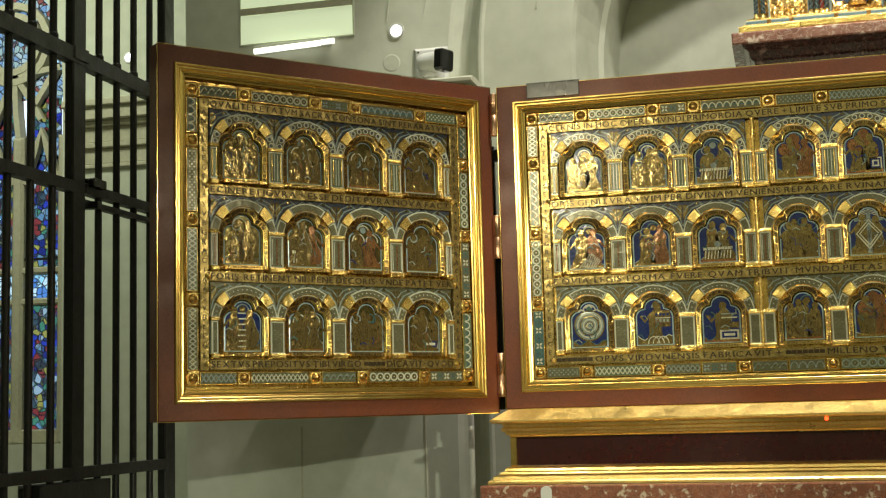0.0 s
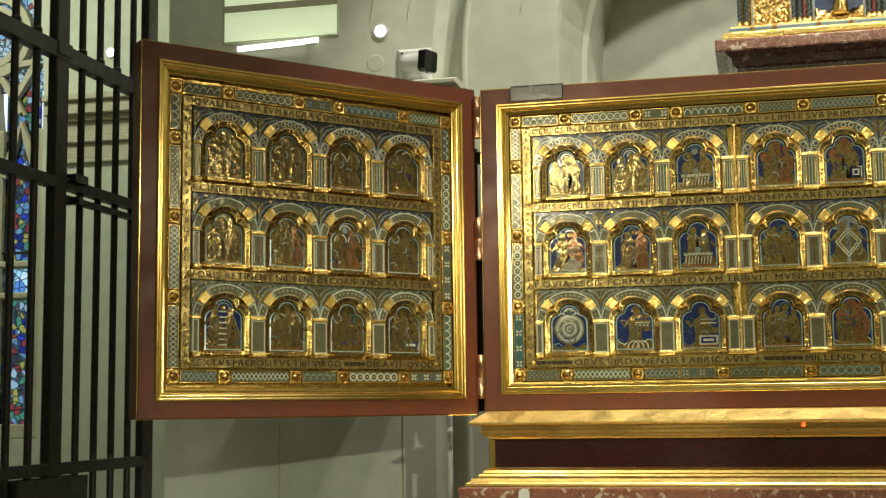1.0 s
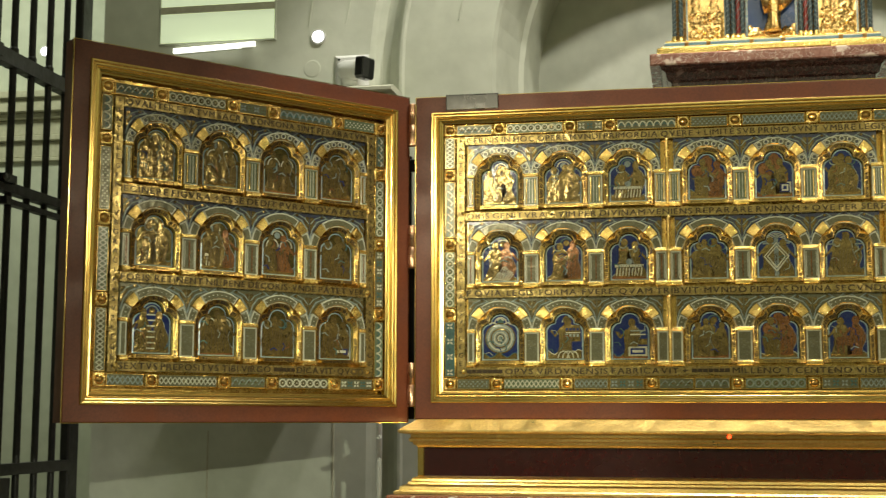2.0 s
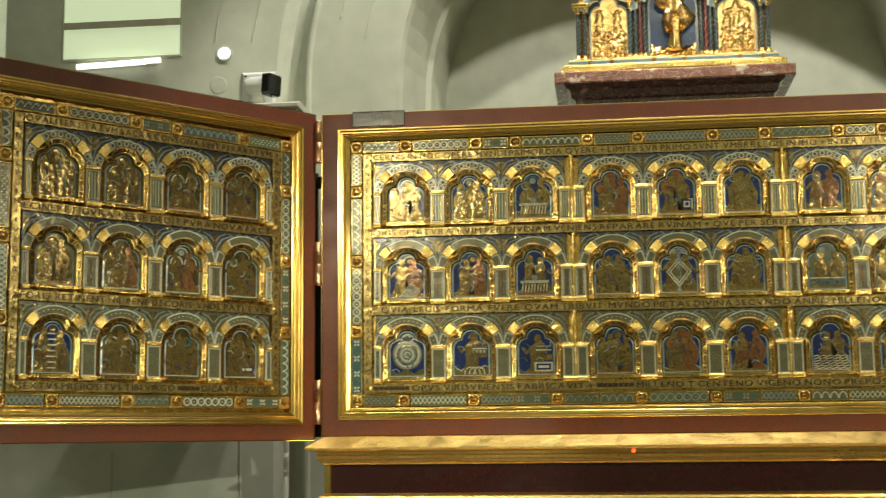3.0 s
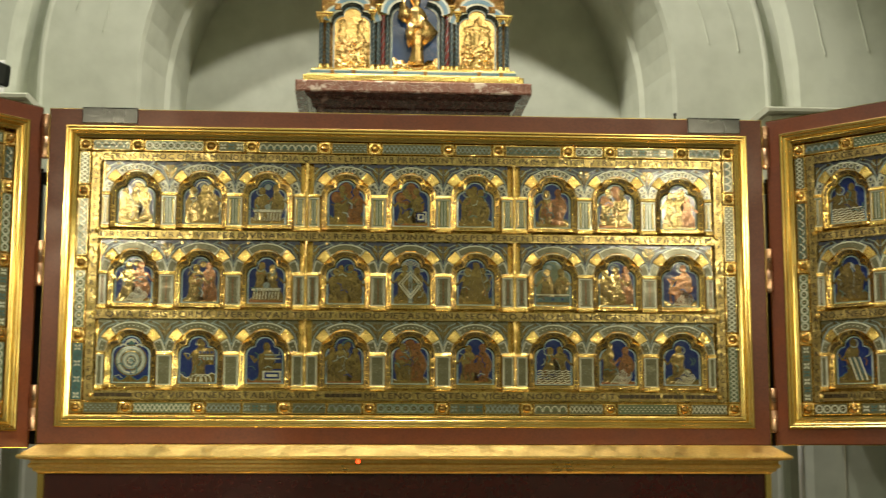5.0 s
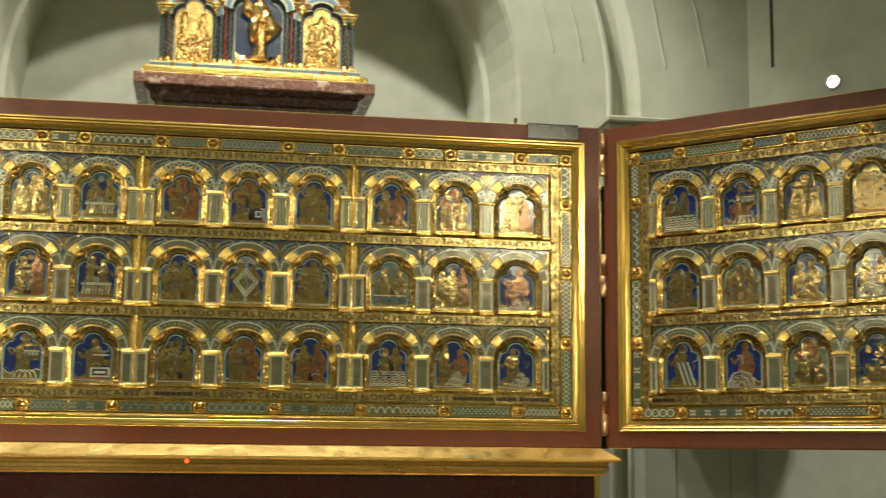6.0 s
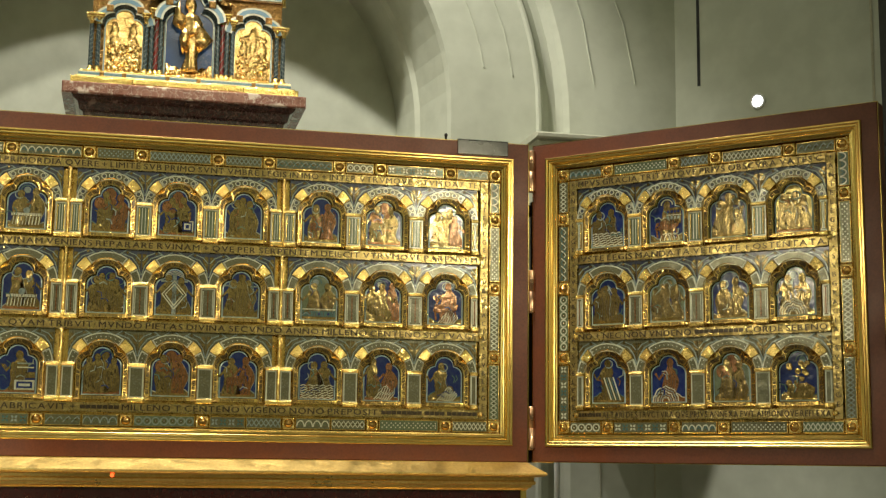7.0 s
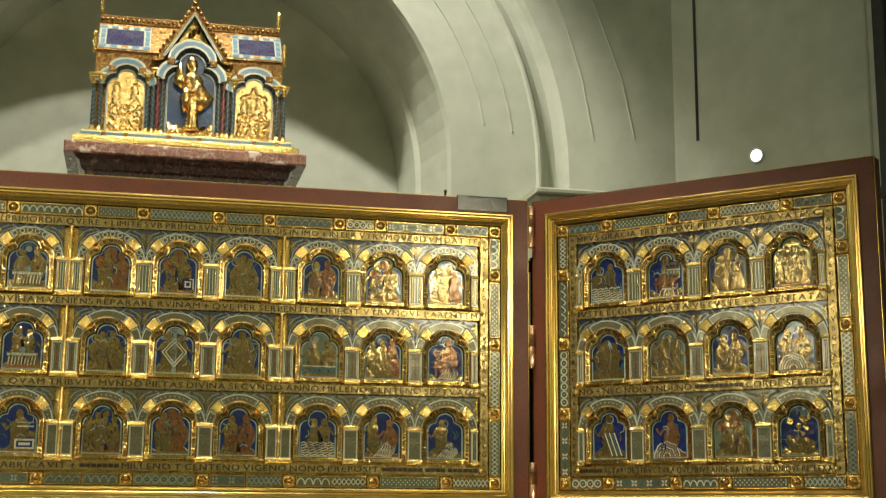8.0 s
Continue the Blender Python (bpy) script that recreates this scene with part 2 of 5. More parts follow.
class Soup:
    """Collects vertices and faces, with a material slot for each face. x right, z up, y away from the viewer."""

    def __init__(self):
        self.v, self.f, self.s = [], [], []

    def add(self, verts, faces, slot=0):
        n = len(self.v)
        self.v += [tuple(v) for v in verts]
        self.f += [tuple(i + n for i in f) for f in faces]
        self.s += [slot] * len(faces)
        return self

    def box(self, x0, x1, y0, y1, z0, z1, slot=0, bevel=0.0):
        b = min(bevel, (x1 - x0) * 0.45, (z1 - z0) * 0.45)
        if b <= 0:
            v = [(x, y, z) for y in (y0, y1) for z in (z0, z1) for x in (x0, x1)]
            return self.add(v, [(0, 1, 3, 2), (5, 4, 6, 7), (4, 0, 2, 6), (1, 5, 7, 3), (2, 3, 7, 6), (4, 5, 1, 0)], slot)
        v = [(x, y1, z) for z in (z0, z1) for x in (x0, x1)] + [(x, y0 + b, z) for z in (z0, z1) for x in (x0, x1)]
        v += [(x, y0, z) for z in (z0 + b, z1 - b) for x in (x0 + b, x1 - b)]
        f = [(1, 0, 2, 3)]
        for a, c in ((0, 4), (4, 8)):
            f += [(a, a + 1, c + 1, c), (a + 1, a + 3, c + 3, c + 1), (a + 3, a + 2, c + 2, c + 3), (a + 2, a, c, c + 2)]
        f.append((8, 9, 11, 10))
        return self.add(v, f, slot)

    def plate(self, outline, y0, y1, slot=0, inset=0.0):
        """A flat piece with the given (x, z) outline, its front at y0 and its back at y1; inset gives it a sloped edge."""
        n = len(outline)
        cx, cz = sum(p[0] for p in outline) / n, sum(p[1] for p in outline) / n
        k = 1 - inset
        v = [(cx + (x - cx) * k, y0, cz + (z - cz) * k) for x, z in outline] + [(x, y1, z) for x, z in outline]
        f = [tuple(range(n))] + [(i, i + n, (i + 1) % n + n, (i + 1) % n) for i in range(n)]
        return self.add(v, f, slot)

    def ring(self, a, b, ya, yb, slot=0, closed=True):
        n = len(a)
        v = [(x, ya, z) for x, z in a] + [(x, yb, z) for x, z in b]
        return self.add(v, [(i, (i + 1) % n, (i + 1) % n + n, i + n) for i in range(n if closed else n - 1)], slot)

    def disc(self, x, z, r, y0, y1, slot=0, n=12, rz=None):
        return self.plate([(x + r * math.cos(t * math.tau / n), z + (rz or r) * math.sin(t * math.tau / n)) for t in range(n)], y0, y1, slot, 0.15)

    def hoop(self, x, z, r, w, y0, y1, slot=0, n=14):
        c = [(math.cos(t * math.tau / n), math.sin(t * math.tau / n)) for t in range(n)]
        a = [(x + r * p, z + r * q) for p, q in c]
        b = [(x + (r - w) * p, z + (r - w) * q) for p, q in c]
        self.ring(b, a, y0, y0, slot)
        self.ring(a, a, y0, y1, slot)
        return self.ring(b, b, y1, y0, slot)

    def line(self, pts, w, y0, y1, slot=0):
        """A narrow raised band along (x, z) points."""
        left, right = [], []
        for i, p in enumerate(pts):
            q, r = pts[max(i - 1, 0)], pts[min(i + 1, len(pts) - 1)]
            dx, dz = r[0] - q[0], r[1] - q[1]
            k = w / 2 / (math.hypot(dx, dz) or 1)
            left.append((p[0] - dz * k, p[1] + dx * k))
            right.append((p[0] + dz * k, p[1] - dx * k))
        self.ring(left, right, y0, y0, slot, False)
        self.ring(left, left, y1, y0, slot, False)
        return self.ring(right, right, y0, y1, slot, False)

    def dome(self, x, y, z, r, h, slot=0, n=14, rings=4):
        v, f = [], []
        for j in range(rings):
            a = j / rings * math.pi / 2
            v += [(x + r * math.cos(a) * math.cos(t * math.tau / n), y - h * math.sin(a), z + r * math.cos(a) * math.sin(t * math.tau / n)) for t in range(n)]
        v.append((x, y - h, z))
        for j in range(rings - 1):
            f += [(j * n + t, j * n + (t + 1) % n, (j + 1) * n + (t + 1) % n, (j + 1) * n + t) for t in range(n)]
        f += [((rings - 1) * n + t, (rings - 1) * n + (t + 1) % n, rings * n) for t in range(n)]
        return self.add(v, f, slot)

    def lathe(self, x, y, prof, slot=0, n=12):
        """Turned upright piece: prof is (radius, z) from the bottom up."""
        v = [(x + r * math.cos(t * math.tau / n), y + r * math.sin(t * math.tau / n), z) for r, z in prof for t in range(n)]
        f = [(j * n + t, j * n + (t + 1) % n, (j + 1) * n + (t + 1) % n, (j + 1) * n + t) for j in range(len(prof) - 1) for t in range(n)]
        f += [tuple(range(n))[::-1], tuple(range((len(prof) - 1) * n, len(prof) * n))]
        return self.add(v, f, slot)

    def done(self, name, mats, smooth=False):
        return mesh(name, self.v, self.f, mats, self.s, smooth)


def part(name, data, parent, label="", m=None):
    ob = new(name, data)
    ob.parent = parent
    if m is not None:
        ob.matrix_basis = m
    return tagged(ob, label)


def thing(name, m, label, category, group="", data=None, kind=""):
    ob = new(name, data)
    ob.matrix_basis = m
    return tagged(ob, label, category, group, kind)


def rect_sweep(prof, hw, hh):
    """A mitred rectangular moulding; prof is (outward, y) from the inner edge to the outer."""
    s = Soup()
    for (o, y), (p, z) in zip(prof, prof[1:]):
        a = [(-hw - o, -hh - o), (hw + o, -hh - o), (hw + o, hh + o), (-hw - o, hh + o)]
        b = [(-hw - p, -hh - p), (hw + p, -hh - p), (hw + p, hh + p), (-hw - p, hh + p)]
        s.ring(a, b, y, z)
    return s


# ---- glyphs ----
GLYPHS = {}


def glyph(ch):
    """Vertices, faces and width of a letter of unit cap height."""
    if ch not in GLYPHS:
        cu = bpy.data.curves.new("glyph", "FONT")
        cu.body, cu.size, cu.resolution_u = ch, 1.0, 3
        ob = new("glyph", cu)
        me = bpy.data.meshes.new_from_object(ob.evaluated_get(bpy.context.evaluated_depsgraph_get()))
        vs = [tuple(v.co) for v in me.vertices]
        fs = [tuple(p.vertices) for p in me.polygons]
        x0 = min(v[0] for v in vs)
        GLYPHS[ch] = ([((v[0] - x0) / 0.7, v[1] / 0.7) for v in vs], fs, (max(v[0] for v in vs) - x0) / 0.7)
        bpy.data.objects.remove(ob)
        bpy.data.curves.remove(cu)
        bpy.data.meshes.remove(me)
    return GLYPHS[ch]


def lettering(text, x0, x1, z, h, y):
    """A line of capitals from x0 to x1; an underscore stands for a plain bar, one letter wide."""
    items, x = [], 0.0
    for ch in text:
        if ch == " ":
            x += 0.30
        elif ch == "_":
            items.append((None, x))
            x += 0.72
        elif ch == ".":
            items.append((".", x))
            x += 0.28
        else:
            items.append((ch, x))
            x += glyph(ch)[2] + 0.25
    k = (x1 - x0) / x
    s = Soup()
    for ch, px in items:
        if ch is None:
            s.add([(x0 + (px + a) * k, y, z + b * h) for a, b in ((0, -0.32), (0.66, -0.32), (0.66, 0.32), (0, 0.32))], [(0, 1, 2, 3)])
        elif ch == ".":
            s.add([(x0 + (px + a) * k, y, z + b * h) for a, b in ((0.0, -0.1), (0.13, -0.1), (0.13, 0.1), (0.0, 0.1))], [(0, 1, 2, 3)])
        else:
            vs, fs, w = glyph(ch)
            for n, bold in enumerate((0.0, 0.035)):
                s.add([(x0 + (px + a + bold) * k, y - 0.00025 * n, z + (b - 0.5) * h) for a, b in vs], fs)
    return s


def column_lettering(text, x, z0, z1, h, y):
    """Capitals stacked one under another."""
    s = Soup()
    step = (z0 - z1) / (len(text) - 1)
    for i, ch in enumerate(text):
        if ch != " ":
            vs, fs, w = glyph(ch)
            k = min(h, 0.024 / max(w, 0.3))
            for n, bold in enumerate((-0.02, 0.02)):
                s.add([(x + (a - w / 2 + bold) * k, y - 0.00025 * n, z0 - i * step + (b - 0.5) * h) for a, b in vs], fs)
    return s


# ---- the enamelled altarpiece ----
PITCH = 0.2585
STRIPS = (0.473, 0.160, -0.154, -0.468)
CELLS = (0.178, -0.136, -0.450)


def trefoil(w, foot, shoulder, rs, lobe, top, n=7):
    """Outline of a trefoil-headed opening, from the lower left round to the lower right."""
    p = [(-w / 2, foot), (-w / 2, (foot + shoulder - rs) / 2), (-w / 2, shoulder - rs)]
    for i in range(1, n):
        a = math.pi - i / (n - 1) * math.pi / 2
        p.append((-w / 2 + rs + rs * math.cos(a), shoulder - rs + rs * math.sin(a)))
    for i in range(n + 2):
        a = math.pi - i / (n + 1) * math.pi
        p.append((lobe * math.cos(a), shoulder + 0.004 + (top - shoulder - 0.004) * math.sin(a)))
    return p + [(-x, z) for x, z in reversed(p[:n + 2])]


PLAQUE = trefoil(0.148, 0.027, 0.172, 0.034, 0.038, 0.211)
FRAME_IN = trefoil(0.158, 0.022, 0.177, 0.036, 0.043, 0.217)
FRAME_MID = trefoil(0.192, 0.014, 0.194, 0.040, 0.056, 0.235)
FRAME_OUT = trefoil(0.200, 0.010, 0.198, 0.042, 0.060, 0.240)


def frame_mesh():
    s = Soup()
    s.ring(PLAQUE, FRAME_IN, 0.024, 0.001)
    s.ring(FRAME_IN, FRAME_MID, 0.001, -0.003)
    s.ring(FRAME_MID, FRAME_OUT, -0.003, -0.009)
    s.ring(FRAME_OUT, FRAME_OUT, -0.009, 0.012)
    return s.done("niche_frame", GILT)


def frame_letters(rng):
    """Unreadable lettering along the frame's slope, and the title under the picture, as plain bars."""
    s = Soup()
    a, b = FRAME_IN, FRAME_MID
    n = len(a)
    for i in range(n - 1):
        d = math.hypot(b[i + 1][0] - b[i][0], b[i + 1][1] - b[i][1])
        k = max(1, round(d / 0.0085))
        for j in range(k):
            for half in range(rng.choice((1, 2, 2))):
                t0 = (j + 0.08 + half * 0.46) / k
                t1 = t0 + rng.uniform(0.24, 0.36) / k
                q = []
                for t, u in ((t0, 0.16), (t1, 0.16), (t1, 0.84), (t0, 0.84)):
                    pa = [a[i][c] + (a[i + 1][c] - a[i][c]) * t for c in (0, 1)]
                    pb = [b[i][c] + (b[i + 1][c] - b[i][c]) * t for c in (0, 1)]
                    q.append((pa[0] + (pb[0] - pa[0]) * u, 0.001 - 0.004 * u - 0.0012, pa[1] + (pb[1] - pa[1]) * u))
                s.add(q, [(0, 1, 2, 3)])
    x = -0.066
    while x < 0.064:
        w = rng.uniform(0.0015, 0.003)
        s.add([(x, -0.0106, 0.0125), (x + w, -0.0106, 0.0125), (x + w, -0.0106, 0.0215), (x, -0.0106, 0.0215)], [(0, 1, 2, 3)])
        x += w + rng.uniform(0.002, 0.004)
    s.box(-0.078, 0.078, -0.0095, 0.012, 0.0105, 0.0235, 1)
    return s.done("lettering", [NIELLO, GILT])


def arc(r0, r1, a0, a1, cz=0.135, n=6):
    out = [(r1 * math.cos(radians(a0 + (a1 - a0) * i / n)), cz + r1 * math.sin(radians(a0 + (a1 - a0) * i / n))) for i in range(n + 1)]
    return out + [(r0 * math.cos(radians(a1 + (a0 - a1) * i / n)), cz + r0 * math.sin(radians(a1 + (a0 - a1) * i / n))) for i in range(n + 1)]


def archivolt_mesh(kind):
    """Three enamelled voussoirs in pale edging: scales on the top row, plain speckle on the middle row, dots on the lowest."""
    s = Soup()
    for a0, a1 in ((6, 30), (54, 126), (150, 174)):
        s.plate(arc(0.099, 0.131, a0, a1), -0.006, 0.012, 0, 0.0)
        s.plate(arc(0.104, 0.126, a0 + 2.5, a1 - 2.5), -0.0072, 0.0, 1, 0.0)
        k = max(1, round((a1 - a0) / (15 if kind == 0 else 9)))
        for i in range(k):
            a = radians(a0 + (a1 - a0) * (i + 0.5) / k)
            x, z = 0.115 * math.cos(a), 0.135 + 0.115 * math.sin(a)
            if kind == 0:
                s.hoop(x, z, 0.0105, 0.0028, -0.0086, -0.006, 0, 10)
                s.disc(x, z, 0.0048, -0.0088, -0.006, 2, 8)
            elif kind == 2:
                s.disc(x, z, 0.0026, -0.0084, -0.006, 0, 6)
    return s.done("archivolt", [WHITE, GREY, SLATE])


def block_mesh(sign):
    s = Soup()
    o = arc(0.098, 0.134, 31, 53) if sign > 0 else arc(0.098, 0.134, 127, 149)
    s.plate(o, -0.010, 0.012, 0, 0.05)
    return s.done("gold_block", BLOCK)


def spandrel_mesh(kind, half):
    """Enamel field over a column: a fan of leaves in pale lines on blue or brown. half: -1 and 1 keep one side only."""
    s = Soup()
    for sg in (-1, 1):
        if half and sg != half:
            continue
        curve = [(sg * (0.1293 + 0.118 * math.cos(radians(a))), 0.135 + 0.118 * math.sin(radians(a))) for a in range(172, 88, -7)]
        s.plate([(0.0, 0.15)] + curve + [(sg * 0.1293, 0.276), (0.0, 0.276)], 0.006, 0.024, 0)
    for sg in (-1, 1):
        if half and sg != half:
            continue
        s.line([(sg * 0.002, 0.178), (sg * 0.012, 0.215), (sg * 0.036, 0.246), (sg * 0.078, 0.262)], 0.0048, 0.001, 0.006, 1)
        s.line([(sg * 0.004, 0.235), (sg * 0.022, 0.256), (sg * 0.05, 0.268)], 0.0042, 0.001, 0.006, 1)
        s.plate([(sg * 0.003, 0.196), (sg * 0.003, 0.262), (sg * 0.016, 0.262), (sg * 0.026, 0.248), (sg * 0.012, 0.218)][::-sg], 0.002, 0.006, 2, 0.0)
        s.line([(sg * 0.060, 0.2735), (sg * 0.088, 0.2560), (sg * 0.118, 0.2735)], 0.0040, 0.001, 0.006, 1)
        s.disc(sg * 0.055, 0.2655, 0.006, 0.002, 0.006, 2, 8)
    return s.done("spandrel", [(SLATE, SLATE, GREY)[kind], PALE, FIGURE])


def colonnette_mesh(kind, width):
    """Pilaster slab between niches: pale border, dark grooved field, gilt capital and base."""
    s = Soup()
    h = width / 2
    s.box(-h, h, -0.008, 0.012, 0.018, 0.137, 0, 0.002)
    s.box(-h + 0.007, h - 0.007, -0.0095, 0.0, 0.024, 0.131, 1)
    if kind == 0:
        for sg in (-0.30, 0.30):
            s.box(sg * width - 0.0022, sg * width + 0.0022, -0.0125, 0.0, 0.028, 0.127, 3)
            s.box(sg * width * 0.35 - 0.0015, sg * width * 0.35 + 0.0015, -0.0115, 0.0, 0.028, 0.127, 0)
    elif kind == 1:
        s.box(-0.0025, 0.0025, -0.0115, 0.0, 0.03, 0.125, 2)
        s.box(-h + 0.009, -h + 0.0115, -0.0115, 0.0, 0.03, 0.125, 0)
        s.box(h - 0.0115, h - 0.009, -0.0115, 0.0, 0.03, 0.125, 0)
    s.box(-h - 0.003, h + 0.003, -0.013, 0.012, 0.137, 0.145, 3, 0.002)
    s.box(-h - 0.001, h + 0.001, -0.009, 0.012, 0.145, 0.151, 3, 0.001)
    s.box(-h - 0.003, h + 0.003, -0.018, 0.012, 0.001, 0.019, 3, 0.003)
    return s.done("colonnette", [WHITE, (GREEN, GREY, GREY)[kind], FIGURE_RED, BLOCK])


FRAME_MESH = frame_mesh()
ARCHIVOLTS = [archivolt_mesh(k) for k in range(3)]
BLOCKS = [block_mesh(s) for s in (-1, 1)]
SPANDRELS = {(k, h): spandrel_mesh(k, h) for k in range(3) for h in (-1, 0, 1)}
COLONNETTES = {(k, w): colonnette_mesh(k, w) for k in range(3) for w in (0.058, 0.044, 0.028)}
LETTERS = [frame_letters(random.Random(i)) for i in range(4)]


def ground_mesh(ground):
    s = Soup()
    inner = [(x * 0.925, 0.119 + (z - 0.119) * 0.945) for x, z in PLAQUE]
    s.ring(inner, PLAQUE, 0.0205, 0.0225, 1)
    s.add([(x, 0.0215, z) for x, z in inner], [tuple(range(len(inner)))], 0)
    return s.done("enamel_plaque", [ground, OUTLINE])


GROUNDS = [ground_mesh(g) for g in (BLUE, OLIVE, GREEN)]


def robe(s, x, z0, h, w, lean, slot, rng, d=0.0):
    """A plain upright shape, flush with the enamel, with a wavy outline, engraved folds and a pale contour."""
    left, right = [], []
    ph = rng.random() * 6
    for i in range(11):
        t = i / 10
        k = w * (0.74 + 0.30 * (1 - t) + 0.17 * math.sin(t * 8 + ph)) * (0.45 if i == 10 else 0.8 if i == 9 else 1)
        c = x + lean * math.sin(t * 2.2) + 0.004 * math.sin(6 * t + ph)
        left.append((max(-0.068, c - k / 2), z0 + h * t))
        right.append((min(0.068, c + k / 2), z0 + h * t))
    outline = right + left[::-1]
    s.plate(outline, 0.0200 - d, 0.0215, slot, 0.03)
    s.line(right[2:], 0.0016, 0.0196 - d, 0.0200 - d, rng.choice((1, 6)))
    c = x + lean * math.sin(2.2)
    head = w * 0.23
    s.disc(c, z0 + h + head * 0.7, head, 0.0195 - d, 0.0215, slot, 10, head * 1.2)
    s.line([(c - head * 0.4, z0 + h + head * 0.9), (c, z0 + h + head * 1.0), (c + head * 0.4, z0 + h + head * 0.9)], 0.0014, 0.0190 - d, 0.0195 - d, 6)
    arm = rng.choice((-1, 1))
    s.line([(c + arm * w * 0.3, z0 + h * 0.85), (c + arm * w * 0.72, z0 + h * 0.60), (c + arm * w * 0.95, z0 + h * 0.78)], 0.0095, 0.0198 - d, 0.0215, slot)
    for i in range(5):
        u = -0.36 + 0.18 * i + rng.uniform(-0.04, 0.04)
        q = [(x + u * w + lean * math.sin(t * 2.2) + 0.004 * math.sin(9 * t + ph + i), z0 + h * t) for t in (0.04, 0.22, 0.42, 0.62 + 0.2 * rng.random())]
        s.line(q, 0.0016, 0.0192 - d, 0.0200 - d, 6)


def picture(spec, seed):
    """Gilt shapes of one plaque. spec: words for what it shows."""
    rng = random.Random(seed)
    s = Soup()
    words = spec.split()
    count = int(words[0])
    figures = []
    words = words[1:]
    b = 0.034
    y0, y1 = 0.0196, 0.0215
    # gilt ground and pale hillocks along the foot, and an enamel cloud in the lobe
    low = rng.uniform(0.012, 0.03)
    crest = [(-0.067 + 0.0134 * i, b + low + 0.010 * math.sin(i * 1.3 + seed)) for i in range(11)]
    s.plate([(-0.067, 0.0305), (0.067, 0.0305)] + crest[::-1], 0.0207, y1, rng.choice((0, 0, 5)))
    s.line(crest, 0.0032, 0.0201, y1, rng.choice((1, 3, 4)))
    if rng.random() < 0.55:
        c = rng.uniform(-0.02, 0.02)
        s.line([(c + 0.024 * math.cos(a / 9 * math.pi), 0.176 + 0.022 * math.sin(a / 9 * math.pi)) for a in range(10)], 0.005, 0.0200, y1, rng.choice((1, 3, 4)))
        s.disc(c, 0.180, 0.013, 0.0203, y1, rng.choice((0, 4, 1)), 12)
    if "medal" in words:
        s.disc(0, 0.115, 0.060, 0.0203, y1, 1, 28)
        for r, w, c in ((0.062, 0.005, 0), (0.050, 0.005, 3), (0.040, 0.006, 0), (0.027, 0.005, 3), (0.017, 0.004, 0)):
            s.hoop(0, 0.115, r, w, 0.0196, y1, c, 28)
        for i in range(8):
            s.disc(0.010 * math.cos(i * 0.785), 0.115 + 0.010 * math.sin(i * 0.785), 0.0035, 0.0189, y1, 3, 7)
        for i in (-1, 0, 1):
            s.line([(i * 0.03 - 0.014, 0.186 - abs(i) * 0.014), (i * 0.03, 0.196 - abs(i) * 0.018), (i * 0.03 + 0.014, 0.186 - abs(i) * 0.014)], 0.006, y0, y1, 3)
    if "waves" in words or "stream" in words:
        for i in range(6 if "waves" in words else 7):
            if "waves" in words:
                pts = [(-0.066 + 0.0066 * j, b + 0.0015 + i * 0.0095 + 0.0028 * math.sin(j * 1.6 + i)) for j in range(21)]
            else:
                pts = [(-0.03 + i * 0.0105 + 0.0052 * j + 0.002 * math.sin(j * 1.5), b + 0.006 * j + 0.003 * math.sin(j * 1.8 + i)) for j in range(11 - i)]
            s.line(pts, 0.0042, y0, y1, 3)
    if "hill" in words:
        for i in range(5):
            r = 0.055 - i * 0.010
            s.line([(-0.012 + r * math.cos(a / 12 * math.pi) * 0.95, b + r * math.sin(a / 12 * math.pi) + 0.004 * math.sin(a * 2.4)) for a in range(13)], 0.0045, y0, y1, 3 if i % 2 == 0 else 1)
    if "building" in words:
        s.box(0.0, 0.062, y0, y1, 0.10, 0.165, 0, 0.001)
        for i in range(4):
            s.box(0.004 + i * 0.0145, 0.013 + i * 0.0145, 0.0186, y1, 0.143, 0.153, 2)
            s.box(0.004 + i * 0.0145, 0.013 + i * 0.0145, 0.0186, y1, 0.118, 0.130, 1)
        s.box(0.004, 0.062, 0.0187, y1, 0.133, 0.136, 3)
        for i in range(3):
            s.line([(-0.005 + i * 0.018 + 0.022 * math.cos(a / 8 * math.pi), b + 0.028 * math.sin(a / 8 * math.pi)) for a in range(9)], 0.004, y0, y1, 3)
    if "altar" in words:
        s.box(-0.008, 0.066, y0, y1, 0.040, 0.078, 3, 0.001)
        s.box(0.0, 0.058, 0.0186, y1, 0.047, 0.071, 2)
        s.box(0.008, 0.050, 0.0180, y1, 0.054, 0.064, 3)
        s.box(-0.008, 0.066, y0, y1, 0.085, 0.108, 0, 0.001)
        s.line([(0.0, 0.125), (0.06, 0.125)], 0.005, y0, y1, 3)
        s.line([(0.0, 0.140), (0.06, 0.140)], 0.005, y0, y1, 1)
    if "square" in words:
        for r, c in ((0.023, 3), (0.018, 2), (0.0125, 3), (0.007, 2)):
            s.box(0.040 - r, 0.040 + r, 0.0200 - (0.023 - r) * 0.08, y1, 0.066 - r, 0.066 + r, c)
